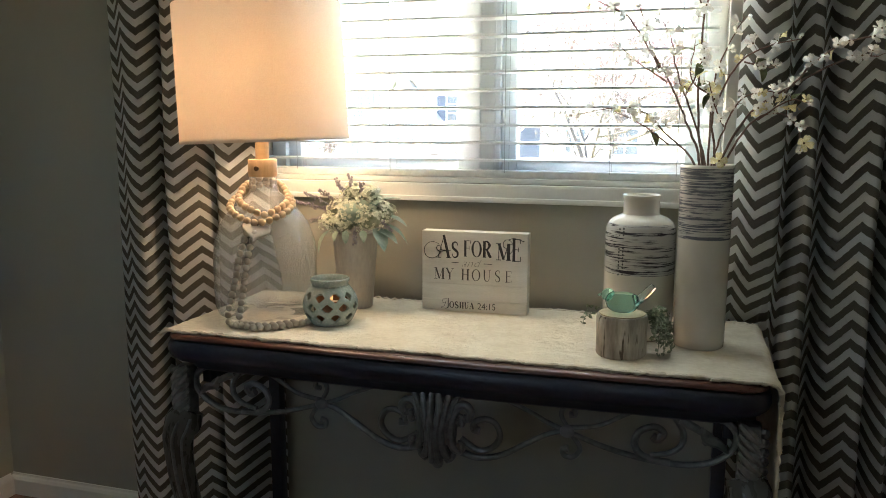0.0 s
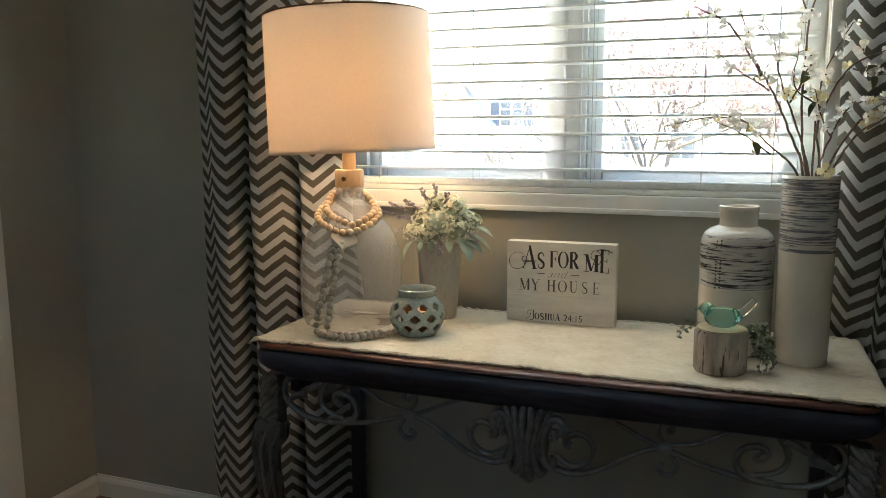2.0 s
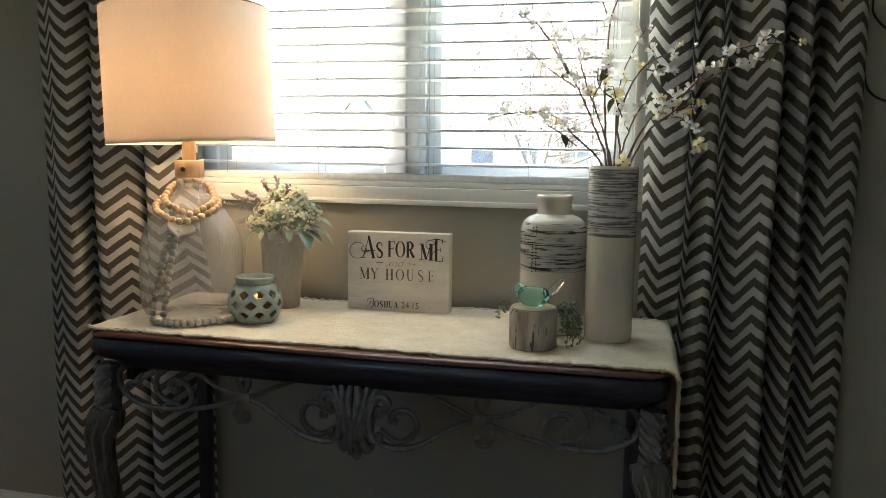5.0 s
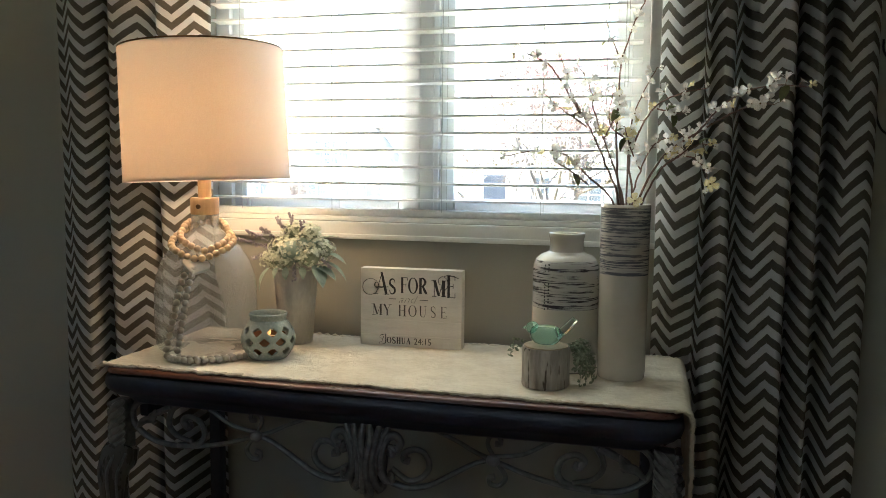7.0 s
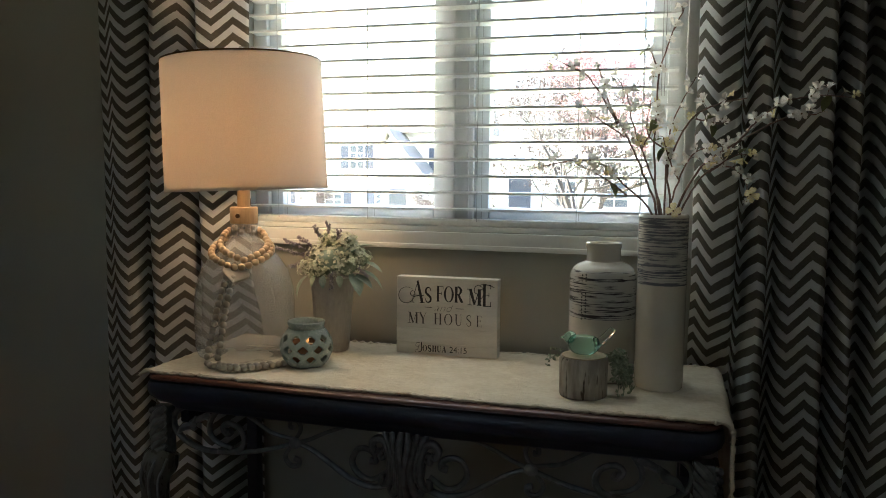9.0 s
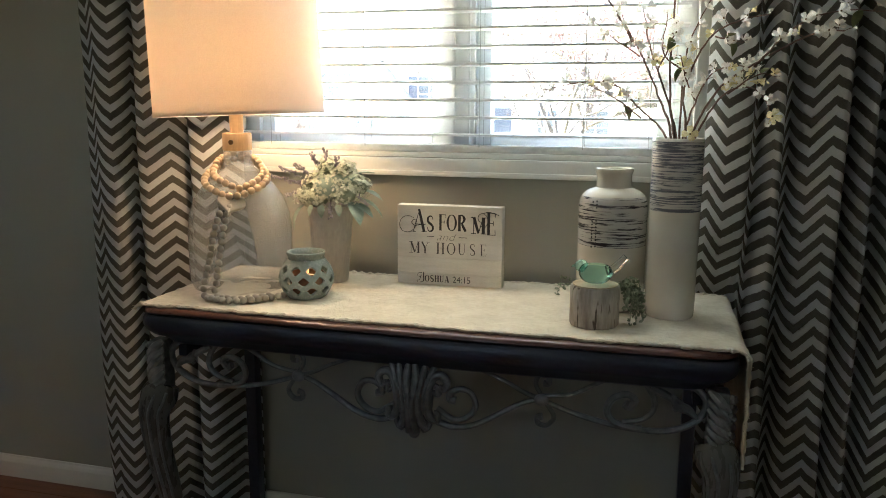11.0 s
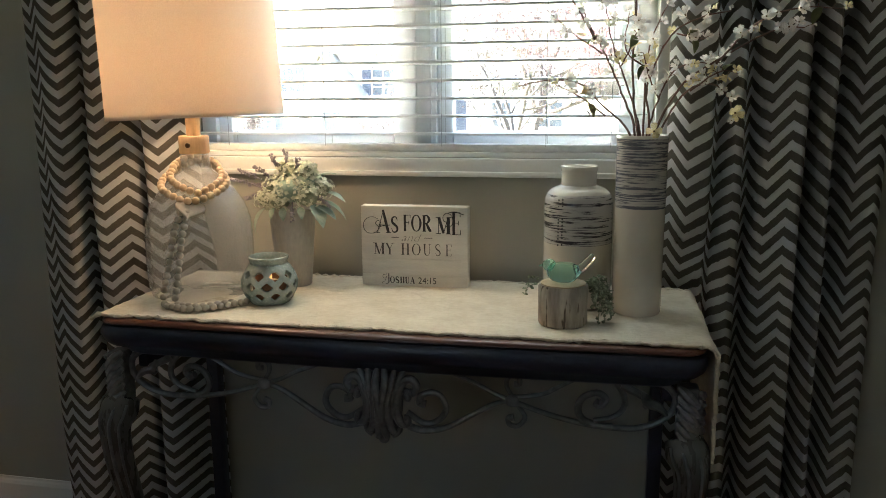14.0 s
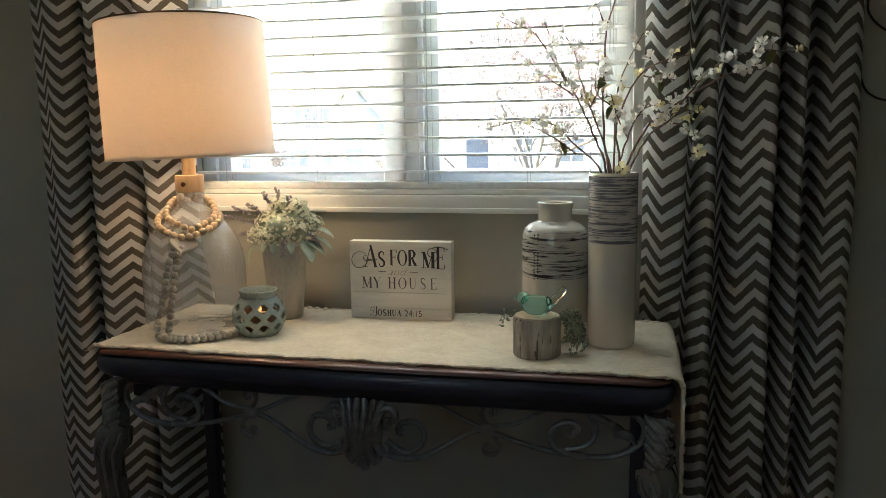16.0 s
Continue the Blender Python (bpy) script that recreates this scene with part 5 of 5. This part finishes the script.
for k in range(26):
    a = rng.uniform(-0.9, 1.0)
    right = k < 24
    sx = 1 if right else -1
    p0 = Vector((sx * 0.035, 0.035, 0.085))
    end = Vector((sx * (0.062 + rng.uniform(0, 0.042)), 0.03 + rng.uniform(-0.06, 0.03), rng.uniform(0.002, 0.075) if right else rng.uniform(0.03, 0.085)))
    mid = p0.lerp(end, 0.5) + Vector((sx * 0.018, 0, 0.022 * rng.random()))
    P = smooth_path([p0, mid, end], 6)
    part("tendril", tube(P, 0.0008, 4), MOSS, sprig)
    for q in P[3:]:
        for s in range(2 if right else 1):
            m = Matrix.Translation(q) @ pose(0, 0, 0, rng.uniform(0, 360), rng.uniform(-60, 60), rng.uniform(0, 360)) @ Matrix.Scale(rng.uniform(0.6, 1.2), 4)
            part_copy(leaf0, m)

# ---------------------------------------------------------------- iron tendrils on the wall
decor = thing("wall_decoration", (1.20, WY, 1.42), "dark iron scrolling vine hung on the wall", "wall decoration")
for pts in ([(-0.071, 0.17), (-0.068, 0.14), (-0.045, 0.11), (-0.01, 0.09), (0.03, 0.10)], [(-0.080, 0.08), (-0.078, 0.0), (-0.060, -0.045), (-0.015, -0.066), (0.04, -0.06)], [(-0.02, 0.16), (0.0, 0.13), (0.02, 0.08), (0.03, -0.05)]):
    part("vine", tube(smooth_path([(x, -0.006, z) for x, z in pts], 8), 0.0026, 6), IRON, decor)

# ---------------------------------------------------------------- outdoors
GZ = -1.3
g = bmesh.new()
gr = [[g.verts.new((x, y, GZ + (0.15 * noise.noise((x * 0.05, y * 0.05, 0)) if 2 < y < 120 else 0))) for x in (-900, -120, -60, -30, -15, 0, 15, 30, 60, 120, 900)] for y in (-200, 0.6, 6, 12, 20, 30, 45, 70, 120, 900)]
for a, b in zip(gr, gr[1:]):
    for i in range(len(a) - 1):
        g.faces.new((a[i], a[i + 1], b[i + 1], b[i]))
tagged(link("ground", g, GRASS), "spring lawn across the street", "ground", kind="structure")


def house(at, turn, W, D, H, rise, windows, label, doors=()):
    h = thing("house", at, label, "house", turn=turn)
    part("wall", box(-W / 2, W / 2, 0, D, 0, H), SIDING, h, smooth=False)
    for k in range(int(H / 0.45)):
        part("clapboard", box(-W / 2 - 0.01, W / 2 + 0.01, -0.03, -0.001, 0.05 + 0.45 * k, 0.47 + 0.45 * k), SIDING, h, smooth=False)
    bm = bmesh.new()
    v = [bm.verts.new(p) for p in ((-W / 2 - 0.4, -0.5, H), (W / 2 + 0.4, -0.5, H), (W / 2 + 0.4, D + 0.5, H), (-W / 2 - 0.4, D + 0.5, H), (-W / 2 - 0.4, D / 2, H + rise), (W / 2 + 0.4, D / 2, H + rise))]
    for f in ((0, 1, 5, 4), (2, 3, 4, 5), (0, 4, 3), (1, 2, 5), (3, 2, 1, 0)):
        bm.faces.new([v[i] for i in f])
    part("roof", bm, SHINGLE, h, smooth=False)
    for x, z, w, hh, sh in windows:
        win = part("window", box(x - w / 2, x + w / 2, -0.06, -0.031, z, z + hh), PANE_FAR, h, smooth=False)
        for i in range(3):
            part("muntin", box(x - w / 2 + w * i / 2 - 0.03, x - w / 2 + w * i / 2 + 0.03, -0.09, -0.061, z, z + hh), SIDING, win, smooth=False)
        for i in range(4):
            part("muntin", box(x - w / 2, x + w / 2, -0.085, -0.0605, z + hh * i / 3 - 0.025, z + hh * i / 3 + 0.025), SIDING, win, smooth=False)
        if sh:
            for s in (-1, 1):
                part("shutter", box(x + s * (w / 2 + 0.25) - 0.2, x + s * (w / 2 + 0.25) + 0.2, -0.07, -0.031, z, z + hh), SHUTTER, h, smooth=False)
    for x, w, hh in doors:
        part("door", box(x - w / 2, x + w / 2, -0.07, -0.031, 0.1, 0.1 + hh), SHUTTER, h, smooth=False)
    return h


home = house((-13.9, 33.0, GZ), 0, 11.2, 3.0, 4.5, 3.0, [(-0.1, 2.84, 0.74, 1.1, 1), (4.45, 2.65, 1.05, 1.15, 1), (1.15, 1.18, 0.62, 0.70, 1), (-1.3, 1.1, 0.9, 0.80, 1), (-4.3, 1.0, 1.0, 1.2, 1)], "white two-storey clapboard house with dark shutters")
# front gable of the house
bm = bmesh.new()
vs = [bm.verts.new(p) for p in ((1.75, -1.6, 0), (3.4, -1.6, 0), (3.4, -1.6, 2.65), (2.15, -1.6, 4.3), (1.75, -1.6, 3.8), (1.75, -0.04, 0), (3.4, -0.04, 0), (3.4, -0.04, 2.65), (2.15, -0.04, 4.3), (1.75, -0.04, 3.8))]
for f in ((0, 1, 2, 3, 4), (1, 6, 7, 2), (5, 0, 4, 9)):
    bm.faces.new([vs[i] for i in f])
part("gable", bm, SIDING, home, smooth=False)
# left slope coloured white as if sunlit, right one dark for the shaded side
for sx in (1, -1):
    bm = bmesh.new()
    edge = ((0, 4.62), (1.66, 2.62), (1.45, 2.50), (0, 4.40)) if sx > 0 else ((0, 4.62), (0.5, 4.02), (0.5, 3.90), (0, 4.50))
    vs = [bm.verts.new((2.15 + sx * x, y, z)) for x, z in edge for y in (-2.0, -0.03)]
    for f in ((0, 1, 3, 2), (2, 3, 5, 4), (4, 5, 7, 6), (0, 2, 4, 6), (1, 7, 5, 3)):
        bm.faces.new([vs[i] for i in f])
    bmesh.ops.recalc_face_normals(bm, faces=bm.faces)
    part("gable_roof", bm, SHINGLE if sx > 0 else SIDING, home, smooth=False)
for x0 in (2.1,):
    part("window", box(x0, x0 + 0.8, -1.66, -1.61, 1.1, 1.95), PANE_FAR, home, smooth=False)
house((-5.0, 38.0, GZ), 0, 8.0, 8, 3.1, 1.5, [(0.2, 1.05, 1.0, 1.25, 0), (2.6, 1.05, 1.3, 1.25, 0)], "low white house with grey shingle roof", [(-2.15, 1.15, 2.3)])


def tree(at, height, seed, bloom, label, count, levels=5):
    t = thing("tree", at, label, "tree")
    rng = random.Random(seed)
    bm, tips = bmesh.new(), []

    def grow(p, d, L, r, depth):
        n = 4
        pts = [p]
        for i in range(n):
            d = (d + Vector((rng.gauss(0, 0.13), rng.gauss(0, 0.13), rng.gauss(0, 0.08) + 0.04))).normalized()
            pts.append(pts[-1] + d * L / n)
        tube(pts, lambda f: r * (1 - 0.45 * f), 5 if depth < 2 else 3, bm)
        if depth >= 2:
            tips.extend(pts[1:])
        if depth < levels:
            for k in range(3 if depth else 5):
                q = pts[rng.randint(2, n)]
                side = Vector((rng.gauss(0, 1), rng.gauss(0, 1), rng.gauss(0.25, 0.6))).normalized()
                grow(q, (d * 0.75 + side * 0.8).normalized(), L * rng.uniform(0.58, 0.75), r * 0.5, depth + 1)

    grow(Vector((0, 0, 0)), Vector((0, 0, 1)), height * 0.36, height * 0.016, 0)
    part("trunk", bm, FAR_BARK, t, smooth=False)
    bm = bmesh.new()
    for k in range(count):
        p = rng.choice(tips) + Vector((rng.gauss(0, 0.09), rng.gauss(0, 0.09), rng.gauss(0, 0.09)))
        s = rng.uniform(0.025, 0.05)
        vs = [bm.verts.new(p + Vector((rng.uniform(-1, 1), rng.uniform(-1, 1), rng.uniform(-1, 1))) * s) for _ in range(3)]
        bm.faces.new(vs)
    crown = part("crown", bm, bloom, t, smooth=False)
    tagged(crown, kind="stuff")
    return t


tree((-0.7, 13.0, GZ), 6.5, 5, BUD_GREEN, "budding street tree with thin bare branches", 9000, 6)
tree((-2.2, 26.0, GZ), 10.5, 8, REDBUD, "redbud tree in pink blossom", 60000)
tree((1.6, 24.0, GZ), 8.0, 3, REDBUD, "redbud tree in pink blossom", 14000)
tree((-14.5, 29.0, GZ), 2.6, 9, BUD_GREEN, "small bare shrub before the house", 3000)
tree((-9.3, 30.0, GZ), 2.4, 12, BUD_GREEN, "small bare shrub before the house", 3000)

# ---------------------------------------------------------------- floor boards
floor = new("floor")
tagged(floor, "red-brown hardwood strip floor", "floor", kind="structure")
part("subfloor", box(XL - 0.15, XR + 0.15, YB - 0.15, WY + 0.15, -0.12, -0.012), FLOORWOOD, floor, smooth=False)
rng = random.Random(2)
first = None
nrow = int((WY - YB) / 0.083) + 1
for r in range(nrow):
    y1 = WY - r * 0.083
    x, off = XL, rng.uniform(0.4, 1.2)
    cuts = [XL, XL + off, XL + off + 1.3, XR]
    for a, b in zip(cuts, cuts[1:]):
        if b - a < 0.02:
            continue
        if first is None:
            first = part("plank", box(-0.5, 0.5, -0.0408, 0.0408, -0.012, 0.0, 0.0012, 1), FLOORWOOD, floor, smooth=False)
            o = first
        else:
            o = part_copy(first)
        o.matrix_basis = Matrix.LocRotScale(((a + b) / 2, max(y1 - 0.0415, YB), 0), None, (b - a - 0.0012, 1, 1))
